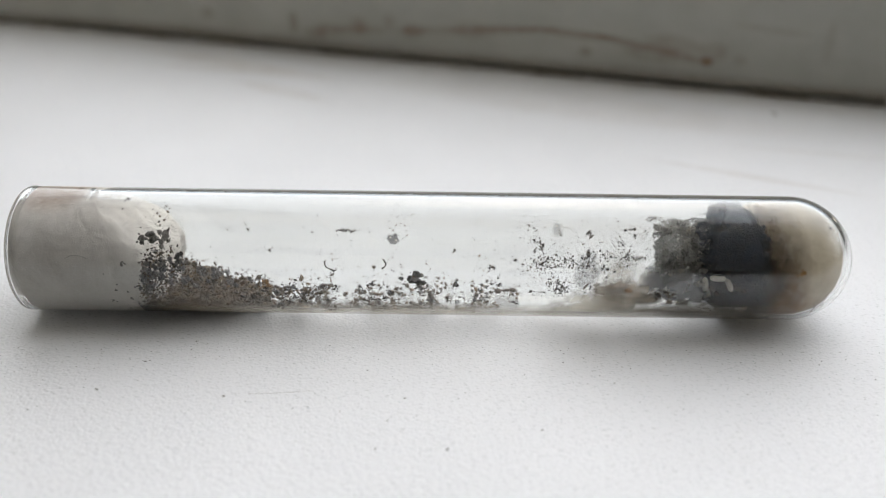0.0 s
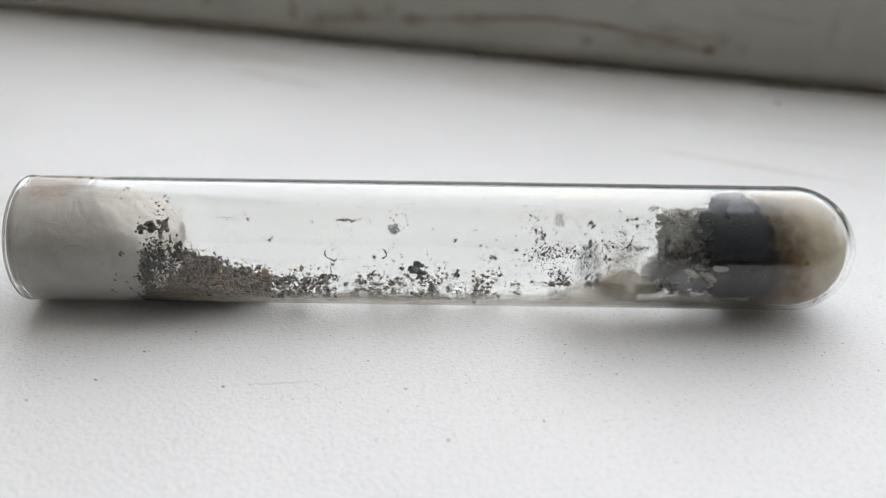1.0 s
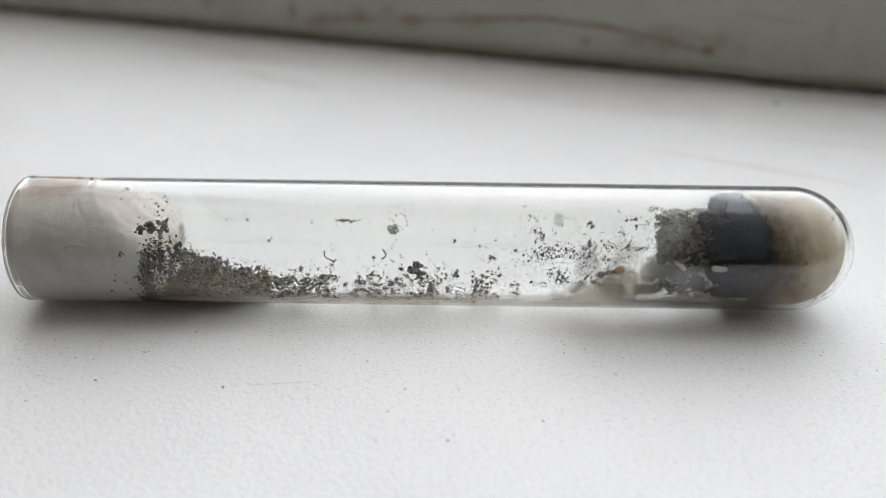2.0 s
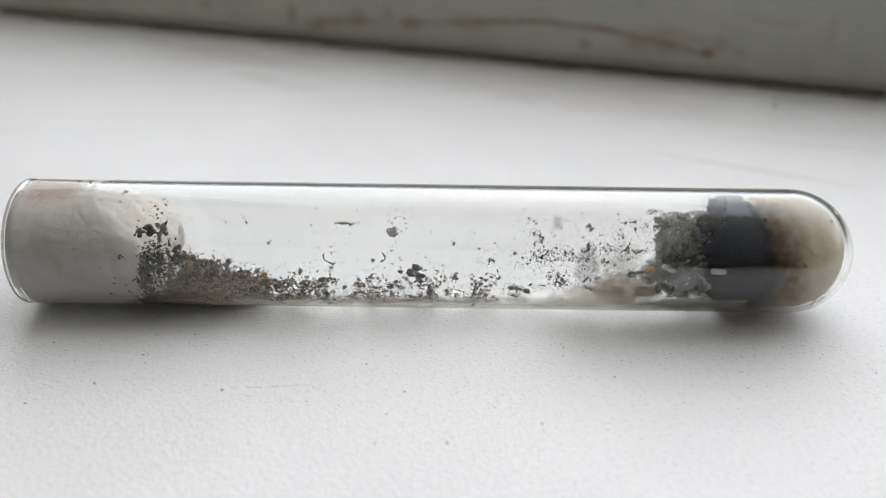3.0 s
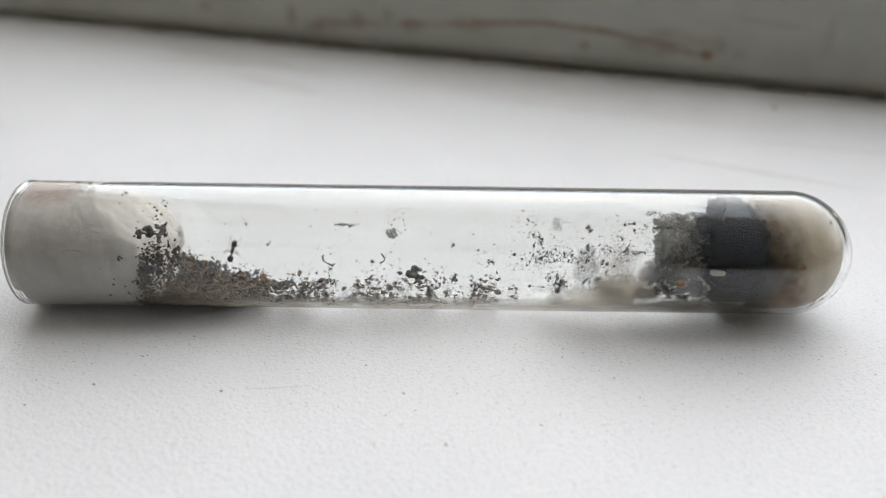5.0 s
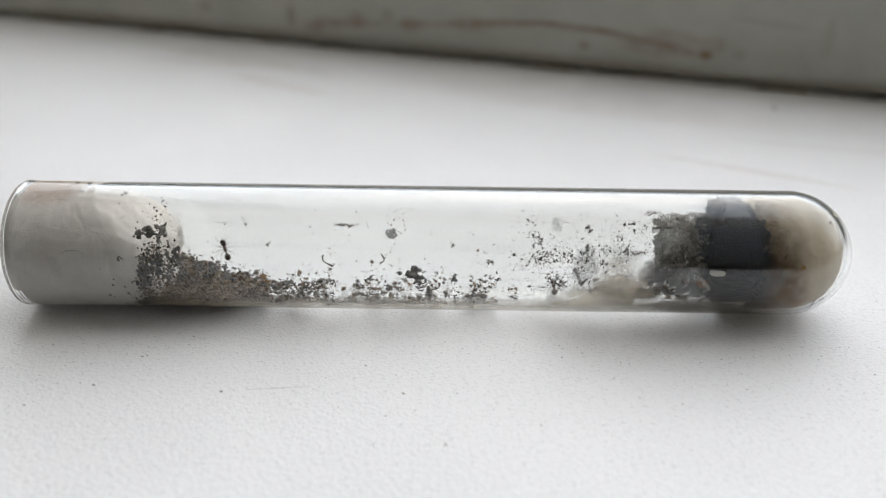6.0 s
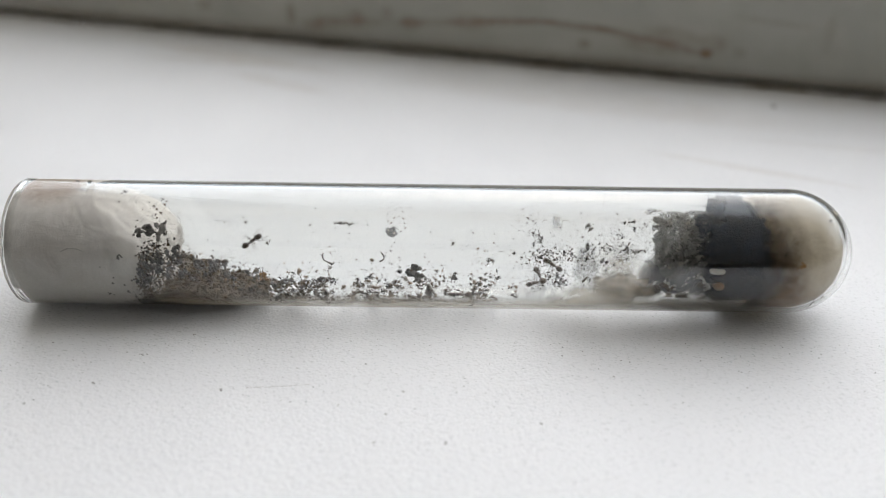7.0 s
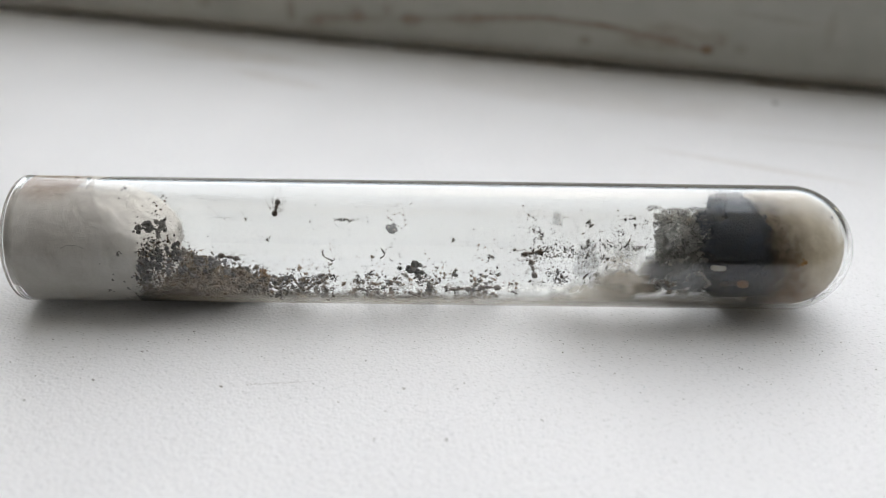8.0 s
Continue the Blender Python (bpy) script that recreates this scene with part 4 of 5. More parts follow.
    spots = [(rng.uniform(25.8, 33.0), rng.uniform(14, 64), 7.3) for _ in range(190)]
    crumb_cloud("pale_flecks", spots, [0.02 + 0.09 * rng.random() ** 2.8 for _ in spots], WHITE_LUMP, "small white flecks on the grey crust", 65, 0.4, None, 0.5)

    def pale(x, a):
        d = math.hypot((x - 21.8) / 3.9, (a - 252) / 34)
        return 0.16 - 0.50 * d * d

    crust("pale_crust", pale, (17.5, 26.5), (212, 300), PALE_CRUST, "pale grey-brown crust low on the glass", 45, 0.5, base=7.15)

    def low(x, a):
        return min(0.18, 0.05 + (x - 23.5) * 0.12) - max(0.0, (a + 6) * 0.05)

    crust("soil_crust", low, (22, 39), (-64, 6), SOIL, "brown soil crust at the bottom of the tube", 47, 0.5, base=6.35)


build_mould()


def crumb_mesh(seed, stretch, detail=2):
    """One crumb of about unit radius: a rough lump grown together from three or four."""
    rng = np.random.default_rng(seed)
    bm = bmesh.new()
    for k in range(9):
        r = 0.78 if k == 0 else rng.uniform(0.26, 0.52)
        off = Vector((0, 0, 0)) if k == 0 else Vector(rng.normal(0, 0.52, 3))
        out = bmesh.ops.create_icosphere(bm, subdivisions=detail, radius=r * 0.75, matrix=Matrix.Translation(off))
        for v in out["verts"]:
            d = noise.fractal(v.co * 3.4 + Vector((seed * 3.7, k, 0)), 0.8, 2.0, 4)
            v.co += (v.co - off) * d * 0.5
    for v in bm.verts:
        v.co.x *= stretch
    return bm


CRUMBS = {}


def crumb(x, angle, size, mat, label, stretch=1.0, spin=0.0, group="soil crumbs on the glass", name="soil_crumb", category="soil crumb"):
    size *= 1.35
    kind = (round(stretch, 1), (int(abs(x) * 10) + int(abs(angle))) % 5)
    if (kind, mat.name) not in CRUMBS:
        bm = crumb_mesh(7 + kind[1] * 3, stretch)
        me = bpy.data.meshes.new(name)
        bm.to_mesh(me)
        bm.free()
        me.materials.append(mat)
        CRUMBS[kind, mat.name] = me
    ob = new(name, CRUMBS[kind, mat.name])
    along, up, out = wall_axes(angle)
    turn = Matrix((along, up, out)).transposed().to_4x4()
    ob.matrix_world = Matrix.Translation(wall_point(x, angle, (7.36 if -36.6 < x < 42 else 7.42) - 0.32 * size)) @ turn @ pose(0, 0, 0, 0, 0, spin) @ Matrix.Diagonal((size * MM, size * MM, size * MM * 0.6, 1))
    return tagged(ob, label, category, group)


for x, angle, size in ((-36.8, 40, 0.44), (-35.6, 44, 0.50), (-35.3, 39, 0.48), (-33.8, 44, 0.52), (-34.0, 40, 0.40), (-39.1, 15, 0.24), (-40.3, -12, 0.20), (-41.1, -26, 0.18),
                       (-38.7, -24, 0.26), (-34.3, 74, 0.14), (-23.8, 50, 0.14), (-21.1, 31, 0.16), (-16.0, 48, 0.11), (1.3, 33, 0.18), (1.4, -1, 0.25), (6.8, -1, 0.22), (5.3, -3, 0.18)):
    crumb(x, angle, size, DARK_LUMP, "dark grey soil crumb stuck to the glass", 1.0 + 0.3 * (int(x) % 2), 40 * x)
for x, angle, size in ((6.1, 17, 0.20), (5.7, 19, 0.16), (14.1, 2, 0.30), (14.8, -3, 0.26), (17.7, 52, 0.22), (17.9, 48, 0.24), (17.5, 31, 0.27), (17.3, 27, 0.2), (11.0, 55, 0.14),
                       (11.9, 35, 0.24), (12.6, 26, 0.3), (22.3, 31, 0.30), (23.3, 26, 0.26), (26.0, 68, 0.25), (25.3, 65, 0.2), (28.6, 62, 0.26)):
    crumb(x, angle, size * 0.66, DARK_LUMP, "black soil crumb stuck to the glass", 1.0 + 0.4 * (int(x) % 2), 57 * x)
rng = np.random.default_rng(70)
for k in range(20):
    x = -13.2 + 3.1 * rng.random()
    crumb(x, 50.4 + rng.normal(0, 0.9), rng.uniform(0.06, 0.17) * (1 - 0.25 * abs(x + 11.7)), DARK_LUMP, "ragged dark flake stuck to the glass", 1.3, 77 * k)
rng = np.random.default_rng(71)
for k in range(16):
    x = rng.uniform(-37.0, -28.5)
    crumb(x, heap_top(x) - rng.uniform(0, 26), rng.uniform(0.2, 0.36), GREY_LUMP if k % 3 else DARK_LUMP, "rounded grey soil lump against the glass", 1.0, 41 * k)
for k in range(18):
    x = rng.uniform(-36.8, -24)
    crumb(x, heap_top(x) + rng.uniform(-6, 7), rng.uniform(0.16, 0.34), (DARK_LUMP, BROWN_LUMP, GREY_LUMP)[k % 3], "dark lump on the edge of the soil heap", 1.3, 53 * k)
for x, angle, size in ((-35.9, 5, 0.50), (-36.2, -10, 0.54), (-34.2, 15, 0.47), (-32.4, 22, 0.32), (-33.0, 8, 0.4), (-29.0, 8, 0.42), (-28.0, 12, 0.36), (-26.4, 9, 0.3)):
    crumb(x, angle, size, GREY_LUMP, "rounded grey soil lump against the glass", 1.0, 31 * x)
for x, angle, size in ((-36.38, 2, 0.51), (-36.12, -8, 0.47), (-34.18, 11, 0.56), (-35.27, 7, 0.34), (-32.17, 25, 0.34), (-31.76, 13, 0.47), (-29.75, 9, 0.51), (-31.23, 1, 0.43), (-27.36, 7, 0.51), (-27.99, 13, 0.30), (-30.02, 17, 0.21), (-33.36, -2, 0.38), (-20.55, -14, 0.51), (-23.64, 2, 0.30), (-25.46, -5, 0.34), (-37.23, -10, 0.30)):
    crumb(x, angle, size, GREY_LUMP if x < -31 else DARK_LUMP, "large rounded grey soil lump in the heap", 1.0, 29 * x)
for x, angle, size in ((-3.4, 5, 0.62), (-3.1, 1, 0.55), (-3.9, 2, 0.5), (-3.3, 8, 0.42), (-2.9, -4, 0.4)):
    crumb(x, angle, size, DARK_LUMP, "large dark grey-brown soil clod in the tube", 1.0, 23 * x)
for x, angle, size in ((-21.8, 265, 0.56), (-16.4, 253, 0.46), (-15.5, 255, 0.3), (-9.8, 254, 0.33), (-9.2, 263, 0.36), (-6.3, 255, 0.33),
                       (-7.0, 264, 0.3), (-18.4, 261, 0.38), (-13.1, 265, 0.38), (0.5, 268, 0.33), (-1.4, 268, 0.3), (-10.7, 274, 0.34), (-25.2, 242, 0.32)):
    crumb(x, angle, size, BROWN_LUMP, "grey-brown soil clod on the tube's floor", 1.0, 23 * x)
for x, angle, size in ((-21.6, -1, 0.34), (-21.4, -5, 0.22), (-19.0, 12, 0.08)):
    crumb(x, angle, size, OCHRE_LUMP, "small ochre grain in the soil", 1.0, 70, name="ochre_grain", category="grain")
for x, angle, size in ((27.9, -8, 0.17), (28.6, -10, 0.13), (32.0, -2, 0.13), (31.5, 3, 0.12), (30.6, 4, 0.11), (27.0, 14, 0.1), (28.4, 46, 0.14), (29.6, 20, 0.14)):
    crumb(x, angle, size, WHITE_LUMP, "white ragged flake beside the mould", 1.4, 50 * x, "white flakes", "white_flake", "flake")
for x, angle, size in ((26.5, -9.5, 0.42), (28.0, -10.5, 0.48), (27.3, -7, 0.3)):
    crumb(x, angle, size, BROWN_LUMP, "brown clod low on the glass beside the mould", 1.2, 60 * x)
for x, angle, size in ((30.0, 2, 0.13), (31.2, 5, 0.11), (31.8, 1, 0.16), (32.1, -2, 0.12), (32.5, -5, 0.13), (32.7, -8, 0.11), (29.8, -4, 0.12), (26.0, -3, 0.17), (27.2, -1.5, 0.15), (28.5, -6, 0.17), (27.7, -3, 0.11)):
    crumb(x, angle, size, WHITE_LUMP, "white ragged flake beside the mould", 1.8, 50 * x, "white flakes", "white_flake", "flake")
for x, angle, size in ((-6.5, 44, 0.10), (-5.8, 41.5, 0.12), (13.8, 58, 0.10), (14.1, 50, 0.10)):
    crumb(x, angle, size, PALE_CRUST, "pale grey scrap stuck to the glass", 1.0, 45, "pale scraps", "grey_scrap", "scrap")
for x, angle, size in ((-6.2, 51, 0.09), (-6.6, 53, 0.08), (-5.9, 56, 0.1), (-5.3, 58, 0.08), (-4.8, 56, 0.1), (-4.6, 51, 0.08), (-4.5, 46, 0.1), (-5.0, 43, 0.07), (-5.2, 68, 0.06), (-4.9, 63, 0.07)):
    crumb(x, angle, size, BROWN_LUMP, "tiny brown crumb on the clear glass", 1.2, 35 * x)
for x, angle, size in ((-34.8, 62, 0.13), (-34.2, 58, 0.12), (-35.2, 66, 0.1), (-34.0, 68, 0.11), (-34.6, 53, 0.1), (-39.3, 84, 0.2), (-39.6, 70, 0.11), (-38.7, 16, 0.13), (-40.0, -5, 0.1), (-38.9, -14, 0.12), (-41.4, 6, 0.07)):
    crumb(x, angle, size, BROWN_LUMP if x > -36 else DARK_LUMP, "small crumb pressed between cotton and glass", 1.2, 35 * x)
for x, angle, size in ((43.8, 16, 0.33), (43.5, 14, 0.2), (43.0, 13, 0.12)):
    crumb(x, angle, size, OCHRE_LUMP, "brown scrap stuck on the cotton", 1.0, 20, "brown scraps", "brown_scrap", "scrap")
crumb(47.3, 60, 0.14, DARK_LUMP, "tiny dark crumb in the round end", 1.3, 10)


def fibre(points, label, radius=0.03):
    """A thin bent fibre on the glass through (mm along, degrees)."""
    pts = [wall_point(x, a, 7.27 if x > -37 else 7.40) for x, a in points]
    v, f = rod(pts, [radius * MM * (0.6 + 0.8 * abs(math.sin(2.3 * k + pts[0].x * 900))) for k in range(len(pts))], 6)
    return tagged(mesh_object("plant_fibre", v, f, DARK_LUMP), label, "fibre", "fibres on the glass")


fibre([(-14.3, 22), (-14.45, 20), (-14.4, 17.5), (-14.25, 15.2), (-13.9, 14.0), (-13.5, 12.6), (-13.2, 11.8), (-13.0, 12.6), (-13.1, 14.2)], "thin dark bent plant fibre on the glass", 0.075)
crumb(-13.35, 11.8, 0.13, DARK_LUMP, "dark scrap at the end of the bent fibre", 1.3, 20)
fibre([(-7.4, 24), (-7.2, 22), (-7.0, 19.5), (-7.0, 17.5), (-7.2, 16), (-7.5, 14.6)], "short dark curved plant fibre on the glass", 0.08)
fibre([(-27.6, 51), (-26.5, 51.5), (-25.6, 51)], "fine grey scratch-like fibre on the glass", 0.015)
fibre([(-46, 20), (-45.2, 23), (-44, 23), (-43.2, 20)], "fine dark loop of fibre in the cotton", 0.022)

# ---- on the sill ----
def sill_speck(x, y, size, label="dark speck of dirt on the sill"):
    bm = crumb_mesh(int(abs(x * 13 + y * 7)), 1.3, 1)
    me = bpy.data.meshes.new("dirt_speck")
    bm.to_mesh(me)
    bm.free()
    me.materials.append(DARK_LUMP)
    ob = new("dirt_speck", me)
    ob.matrix_world = Matrix.Translation((x * MM, y * MM, size * 0.42 * MM)) @ Matrix.Diagonal((size * MM, size * MM, size * 0.6 * MM, 1))
    tagged(ob, label, "dirt speck", "dirt specks on the sill")


for x, y, size in ((-25.0, -19.7, 0.20), (-39.9, -18.8, 0.15), (-4.2, -19.6, 0.15), (-46.3, -22.5, 0.13), (0.7, -27.9, 0.16), (-35.9, -13.4, 0.13), (-35.4, -13.2, 0.10),
                   (1.9, -19.5, 0.10), (-6.0, -23.5, 0.12), (-30.8, -9.1, 0.12), (68.6, 73.3, 0.45), (11.1, -24.7, 0.12), (21.8, -13.2, 0.10), (-7.0, -28.0, 0.12), (-43.8, -14.6, 0.1)):
    sill_speck(x, y, size)


def sill_dust():
    rng = np.random.default_rng(51)
    n = 900
    x, y = rng.uniform(-62, 62, n), -9.5 - 14 * rng.random(n) ** 1.6
    bm = bmesh.new()
    bmesh.ops.create_icosphere(bm, subdivisions=1, radius=1.0)
    base = np.array([v.co[:] for v in bm.verts])
    tris = np.array([[v.index for v in f.verts] for f in bm.faces])
    bm.free()
    s = 0.016 + 0.05 * rng.random(n) ** 4
    pts = base[None] * s[:, None, None] * np.stack([np.exp(rng.normal(0, 0.4, n)), np.exp(rng.normal(0, 0.4, n)), 0.4 * np.ones(n)], 1)[:, None]
    pts += np.stack([x, y, s * 0.3], 1)[:, None]
    ob = mesh_object("sill_dust", (pts.reshape(-1, 3) * MM).tolist(), (tris[None] + (np.arange(n) * 12)[:, None, None]).reshape(-1, 3).tolist(), SPECKS, False)
    tagged(ob, "fine dark dust scattered on the white sill", "dust", "", "stuff")


def sill_dots():
    """The laminate's printed blue-grey dots, barely proud of it."""
    rng = np.random.default_rng(52)
    verts, faces = [], []
    for _ in range(240):
        x, y, r = rng.uniform(-70, 75), rng.uniform(-42, -10), rng.uniform(0.04, 0.11)
        start = len(verts)
        for z, f in ((0.0, 1.0), (0.012, 0.8)):
            verts += [((x + r * f * math.cos(k)) * MM, (y + r * f * rng.uniform(0.6, 1.0) * math.sin(k)) * MM, z * MM) for k in (0, 1.05, 2.1, 3.14, 4.19, 5.24)]
        faces += [(start + k, start + (k + 1) % 6, start + 6 + (k + 1) % 6, start + 6 + k) for k in range(6)] + [tuple(range(start + 6, start + 12))]
    tagged(mesh_object("sill_dots", verts, faces, DOTS), "faint blue-grey dots scattered on the white sill", "dots", "", "stuff")


sill_dust()
sill_dots()
v, f = rod([(-22.3 * MM, -19.2 * MM, 0.02 * MM), (-20 * MM, -19.0 * MM, 0.02 * MM), (-17.5 * MM, -18.8 * MM, 0.02 * MM), (-15.2 * MM, -18.5 * MM, 0.02 * MM)], [0.013 * MM] * 4, 5)
tagged(mesh_object("loose_fibre", v, f, FIBRE), "thin straight grey fibre lying on the sill", "fibre")


# ---- ants and larvae ----
def ball(centre, radii, seg=14, rings=10):
    bm = bmesh.new()
    bmesh.ops.create_uvsphere(bm, u_segments=seg, v_segments=rings, radius=1.0, matrix=Matrix.Translation(Vector(centre) * MM) @ Matrix.Diagonal((*[r * MM for r in radii], 1)))
    return bm


def from_rod(points, radii, sides=6):
    v, f = rod([Vector(p) * MM for p in points], [r * MM for r in radii], sides)
    bm = bmesh.new()
    vs = [bm.verts.new(p) for p in v]
    for g in f:
        bm.faces.new([vs[i] for i in g])
    return bm


def larva_shape(length=2.0, radius=0.42):
    """A plump grub, thicker at both ends than in its middle, with faint rings."""
    pts, rad = [], []
    for k in range(21):
        u = k / 20
        pts.append((length * (u - 0.5), 0.10 * math.sin(u * math.pi), 0))
        waist = 0.90 - 0.09 * math.exp(-((u - 0.58) / 0.14) ** 2)
        rad.append(radius * math.sqrt(max(0.015, 1 - abs(2 * u - 1) ** 3.2)) * waist * (1 + 0.03 * math.sin(u * 60)))
    return from_rod(pts, rad, 14)


def build_ant(label, gaster=None, scale=1.15, brood=False, skin=CHITIN):
    ant = new("ant")
    tagged(ant, label, "ant", "ants in the tube")
    part("gaster", ball((-0.74, 0, 0.42), (0.50, 0.34, 0.32) if gaster else (0.36, 0.29, 0.28)), gaster or skin, ant, "" if gaster is None else "orange-tan gaster")
    part("petiole", from_rod([(-0.46, 0, 0.40), (-0.36, 0, 0.47), (-0.24, 0, 0.42)], [0.05, 0.09, 0.06]), skin, ant)
    part("thorax", from_rod([(-0.28, 0, 0.40), (-0.12, 0, 0.46), (0.1, 0, 0.46), (0.3, 0, 0.46), (0.43, 0, 0.44)], [0.06, 0.15, 0.15, 0.17, 0.08], 10), skin, ant)
    head = part("head", ball((0.72, 0, 0.42), (0.34, 0.28, 0.21)), skin, ant)
    for s in (-1, 1):
        part("mandible", from_rod([(0.98, 0.1 * s, 0.38), (1.09, 0.07 * s, 0.36), (1.14, 0.01 * s, 0.35)], [0.04, 0.035, 0.012]), skin, head)
        part("antenna", from_rod([(0.86, 0.1 * s, 0.5), (1.05, 0.42 * s, 0.62), (1.35, 0.5 * s, 0.45), (1.6, 0.48 * s, 0.35)], [0.016, 0.016, 0.022, 0.024], 5), skin, head)
    legs = []
    for s in (-1, 1):
        for k, (hip, knee, foot) in enumerate((((0.30, 0.12), (0.30, 0.42), (0.55, 0.62)), ((0.10, 0.13), (-0.02, 0.5), (-0.08, 0.72)), ((-0.06, 0.12), (-0.34, 0.42), (-0.62, 0.52)))):
            leg = part("leg", from_rod([(0, 0, 0), (knee[0] * 0.6, knee[1] * 0.75 * s, 0.22), (knee[0] * 1.1, knee[1] * 1.2 * s, -0.12), (foot[0] * 1.1, foot[1] * 1.25 * s, -0.36)],
                                       [0.026, 0.026, 0.018, 0.012], 5), skin, ant)
            leg.matrix_basis = pose(hip[0] * MM, hip[1] * s * MM, 0.38 * MM)
            legs.append((leg, hip[0], hip[1] * s, (k + (s > 0)) % 2, s))
    if brood:
        load = part("larva", larva_shape(1.9, 0.40), LARVA, ant, "carried white larva")
        load.matrix_basis = pose(1.35 * MM, 0, 0.42 * MM, 0, 0, 40)
    return ant, legs, scale


def ant_pose(x, angle, heading, r=7.28):
    """An ant with its feet on the inside of the glass; heading: degrees, 0 along the tube to the round end, 90 towards growing angles."""
    along, up, out = wall_axes(angle)
    h = radians(heading)
    fore = along * math.cos(h) + up * math.sin(h)
    inward = -out
    m = Matrix((fore, inward.cross(fore), inward)).transposed().to_4x4()
    return Matrix.Translation(wall_point(x, angle, r)) @ m


def march(built, rows):
    """Keys an ant's way, (seconds, mm along, degrees up, heading[, mm from the axis]), and the swing of its legs while it walks."""
    ant, legs, scale = built
    ant.scale = (scale,) * 3
    walk(ant, [(t, ant_pose(*rest)) for t, *rest in rows])
    ts = [r[0] for r in rows]
    way = [0.0]
    for a, b in zip(rows, rows[1:]):
        way.append(way[-1] + math.hypot(b[1] - a[1], radians(b[2] - a[2]) * 6.9) + abs(b[3] - a[3]) / 120)
    for leg, hx, hy, phase, s in legs:
        keys = []
        for k in range(41):
            t = 0.2 * k
            step = math.sin(np.interp(t, ts, way) * 2 * math.pi / 1.1 + math.pi * phase)
            keys.append((t, pose(hx * MM, hy * MM, 0.38 * MM, 6 * s * step, 0, 17 * step)))
        walk(leg, keys)


resting_larva = part("ant_larva", larva_shape(), LARVA, None)
resting_larva.matrix_world = ant_pose(33.5, 9, -4, 7.0) @ Matrix.Diagonal((1, 1, 0.7, 1))
tagged(resting_larva, "plump white ant larva lying against the dark mould", "larva")

CLIMBER = build_ant("small dark brown ant climbing the glass", None, 1.45)
HEAP_ANT = build_ant("small dark ant on top of the soil heap", None, 1.4)
FLOOR_ANT = build_ant("small brown ant walking low in the tube", None, 1.4, skin=BROWN_CHITIN)
FLECK_ANT = build_ant("small brown ant among the black flecks", None, 1.4, skin=BROWN_CHITIN)
CRUST_ANT = build_ant("small brown ant beside the pale crust", None, 1.4, skin=BROWN_CHITIN)
LATE_ANT = build_ant("small grey-brown ant crossing the tube's floor", None, 1.4, skin=BROWN_CHITIN)
TAN_ANT = build_ant("brown ant with an orange-tan gaster near the mould", TAN_CHITIN, 1.5, skin=BROWN_CHITIN)
NURSE = build_ant("dark ant carrying a white larva over the mould", None, 1.05, True)
SECOND_NURSE = build_ant("dark ant dragging a white larva over the mould", None, 1.05, True)


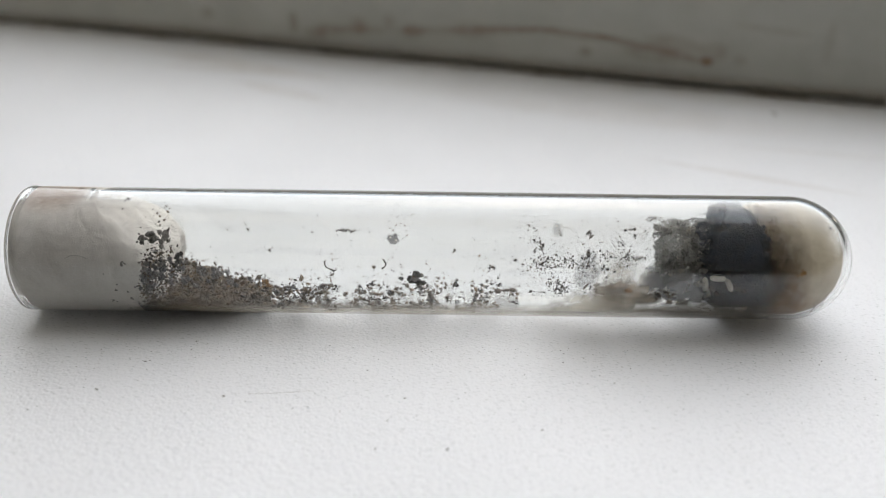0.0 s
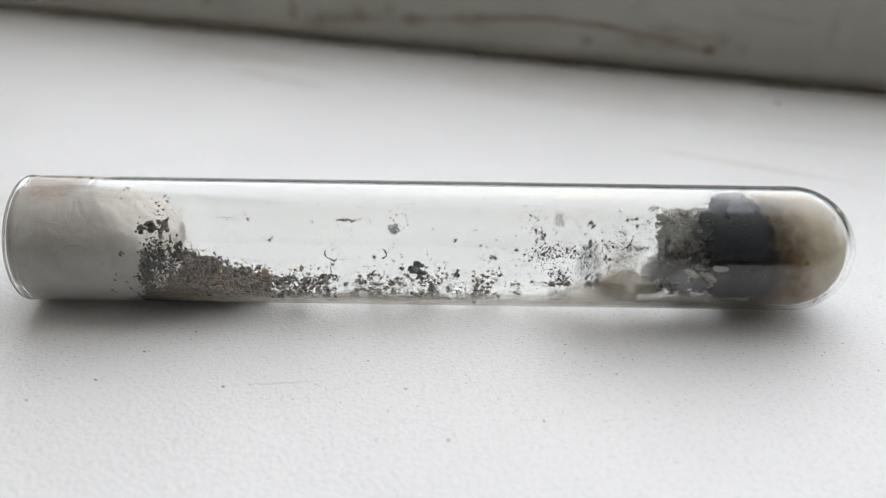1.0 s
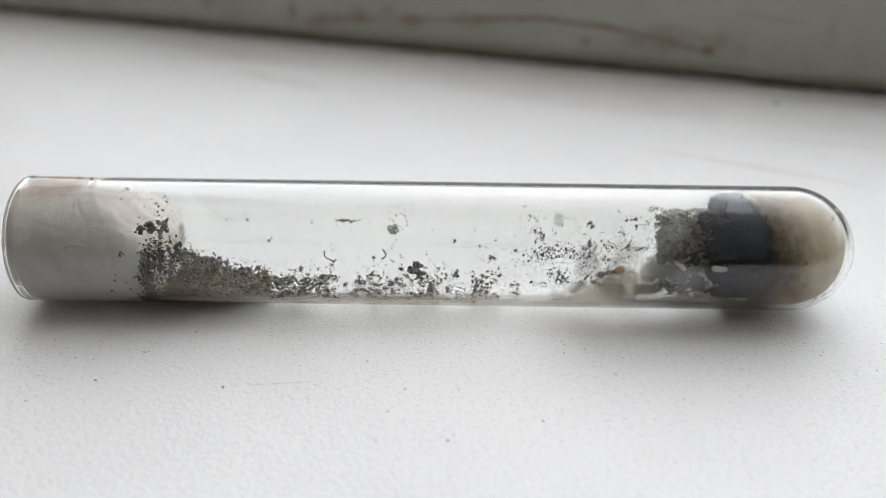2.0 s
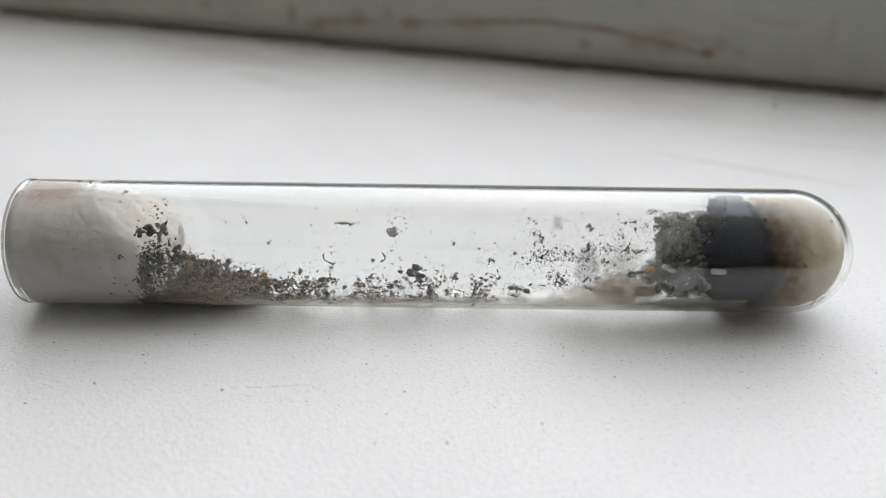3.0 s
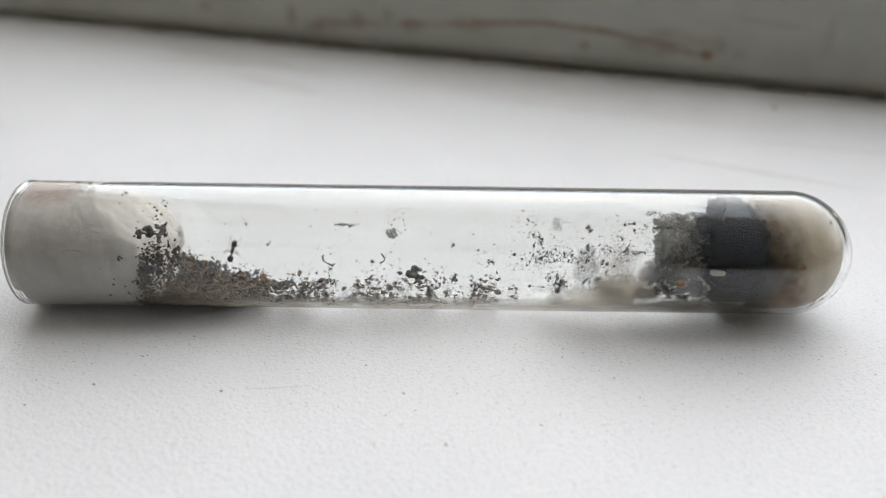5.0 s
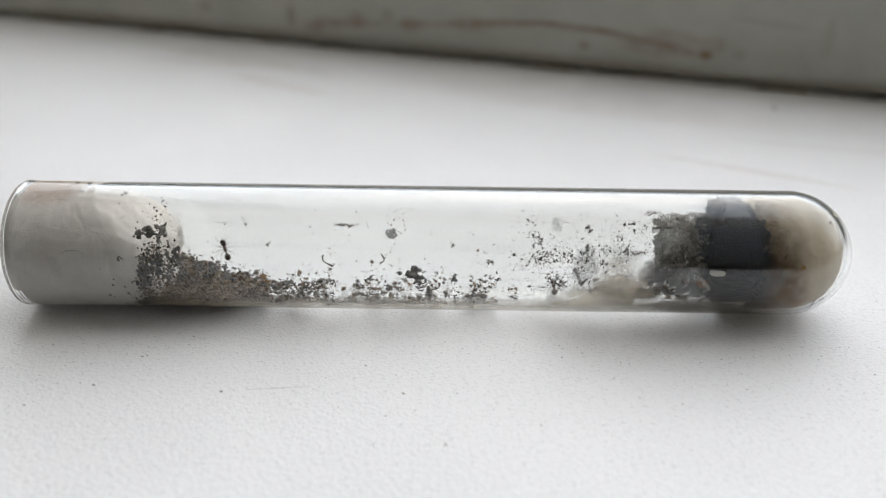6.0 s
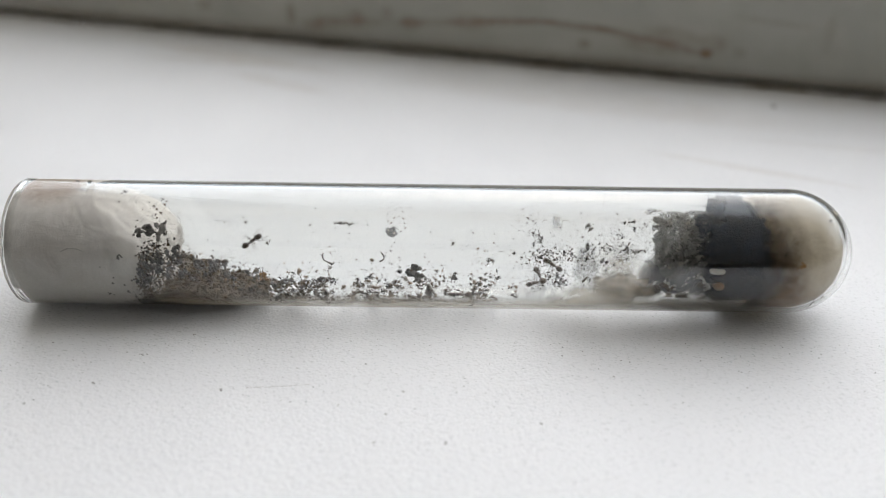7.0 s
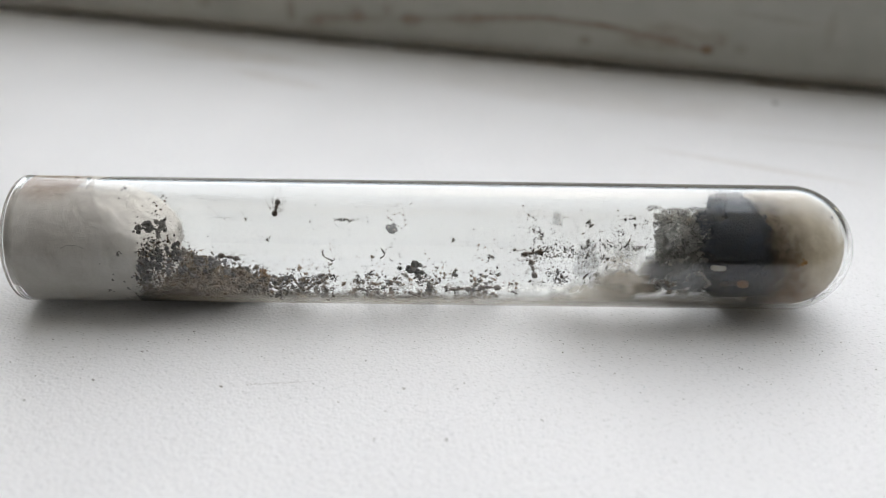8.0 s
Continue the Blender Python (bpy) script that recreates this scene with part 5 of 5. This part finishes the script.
def motions():
    march(CLIMBER, [(0.0, -29.3, 262, -84), (2.4, -29.3, 252, -84), (2.9, -29.2, 243, -90), (3.4, -29.2, 234, -94), (3.6, -29.6, 232, -111), (3.8, -30.0, 231, -118), (4.0, -29.3, 228, -93), (4.2, -28.8, 227, -61),
                    (4.4, -28.6, 226, -51), (4.6, -28.6, 227, -51), (4.7, -28.5, 223, -61), (5.2, -28.9, 217, -80), (5.8, -29.3, 212, -99), (6.0, -29.6, 216, -110), (6.2, -29.1, 217, -80), (6.4, -28.4, 219, -46),
                    (6.6, -27.5, 216, -47), (6.8, -26.6, 211, -39), (7.0, -26.0, 207, -36), (7.2, -24.9, 199, -40), (7.4, -24.1, 190, -45), (7.6, -23.2, 183, -51), (7.8, -22.6, 175, -61), (8.0, -22.4, 167, -73)])
    march(HEAP_ANT, [(0.0, -33.0, 250, 10), (6.2, -32.5, 248, 10), (6.8, -31.2, 238, 5), (7.1, -30.3, 231, 0), (7.6, -29.9, 229, 0), (8.0, -29.0, 231, 10)])
    march(FLOOR_ANT, [(0.0, 8.4, 259, -5), (0.6, 11.9, 261, -5), (1.2, 17.0, 265, 0), (1.7, 18.7, 267, -20), (2.1, 17.4, 267, -80), (2.4, 14.4, 268, -130), (2.8, 11.1, 269, -150), (3.2, 9.6, 270, -170), (3.6, 8.5, 273, -175),
                      (4.0, 7.3, 272, -160), (4.2, 7.3, 269, -130), (4.6, 6.9, 266, -135), (4.7, 6.7, 265, -140), (5.2, 6.5, 272, -160), (5.8, 6.2, 279, -180), (6.0, 4.5, 284, -180), (6.4, 3.3, 282, -180), (7.0, 2.5, 285, -180), (8.0, 2.5, 279, -180)])
    march(FLECK_ANT, [(0.0, 21.5, 262, -140), (3.0, 20.0, 270, -130), (3.8, 16.6, 279, -100), (4.2, 15.0, 274, -80), (4.4, 15.2, 266, -75), (4.7, 15.9, 260, -60), (5.2, 15.7, 259, -75), (5.8, 15.1, 260, -90), (6.2, 14.9, 260, -95),
                      (6.4, 14.4, 258, -110), (6.6, 14.1, 251, -120), (6.8, 13.5, 242, -120), (7.0, 13.2, 245, -110), (7.4, 12.9, 243, -100), (7.8, 12.7, 242, -100), (8.0, 12.3, 241, -100)])
    march(CRUST_ANT, [(0.0, 23.2, 262, -120), (4.7, 22.4, 258, -115), (5.3, 20.4, 250, -105), (5.8, 19.0, 246, -100), (6.0, 18.5, 244, -105), (6.2, 17.8, 239, -130), (6.4, 16.4, 237, -155), (6.6, 16.1, 237, -150), (6.8, 15.7, 231, -145),
                      (7.0, 15.1, 231, -145), (7.2, 15.5, 229, -140), (7.4, 14.5, 227, -150), (7.6, 13.7, 219, -170), (7.8, 12.6, 221, -185), (8.0, 12.3, 221, -190)])
    march(LATE_ANT, [(0.0, 22.5, 270, -200), (5.8, 21.5, 266, -200), (6.6, 16.0, 262, -200), (7.1, 11.9, 256, -200), (7.2, 11.1, 258, -200), (7.4, 10.1, 264, -195), (7.6, 9.0, 270, -190), (7.8, 7.4, 277, -180), (8.0, 6.3, 274, -180)])
    march(TAN_ANT, [(0.0, 21.7, -7, 180), (0.6, 20.3, -11, 180), (1.2, 18.3, -15, 180), (1.5, 17.8, -14, 170), (1.7, 18.6, -2, 190), (2.2, 21.4, 2, 196), (2.8, 23.4, 5, 198), (3.0, 24.1, 5, 194), (3.2, 24.4, 7, 207), (3.5, 25.1, 3, 181),
                    (4.0, 25.7, -7, 180), (4.5, 26.8, -6, 180), (5.2, 28.9, -5, 176), (6.0, 30.9, -4, 172), (6.5, 32.0, -7, 174), (7.0, 33.0, -10, 175), (7.4, 35.3, -16, 180), (7.8, 35.9, -18, 180), (8.0, 35.9, -12, 180)])
    march(NURSE, [(0.0, 33.1, -6, 140), (0.3, 33.3, 0, 175), (0.5, 33.0, 4, 198), (0.8, 32.0, 6, 200), (1.0, 31.5, 5, 195), (1.5, 30.7, 7, 178), (1.7, 30.4, 9, 182), (2.2, 29.9, 13, 186), (2.8, 29.3, 16, 190),
                  (3.0, 28.8, 14, 200), (3.2, 28.4, 11, 210, 6.8), (3.4, 28.4, 9, 215, 5.8), (4.0, 28.4, 8, 220, 4.6), (8.0, 28.5, 8, 220, 4.6)])
    march(SECOND_NURSE, [(0.0, 36.3, -4, 158), (0.3, 35.7, -3, 170), (0.5, 35.0, -1, 187), (0.8, 34.2, 1, 200), (1.0, 33.9, -1, 187), (1.5, 33.7, -5, 225), (1.7, 33.6, -14, 235), (2.2, 32.5, -17, 228), (2.8, 31.2, -18, 220),
                         (3.2, 30.8, -26, 215, 6.0), (4.0, 31.0, -45, 205, 5.0), (8.0, 31.0, -45, 205, 5.0)])


motions()
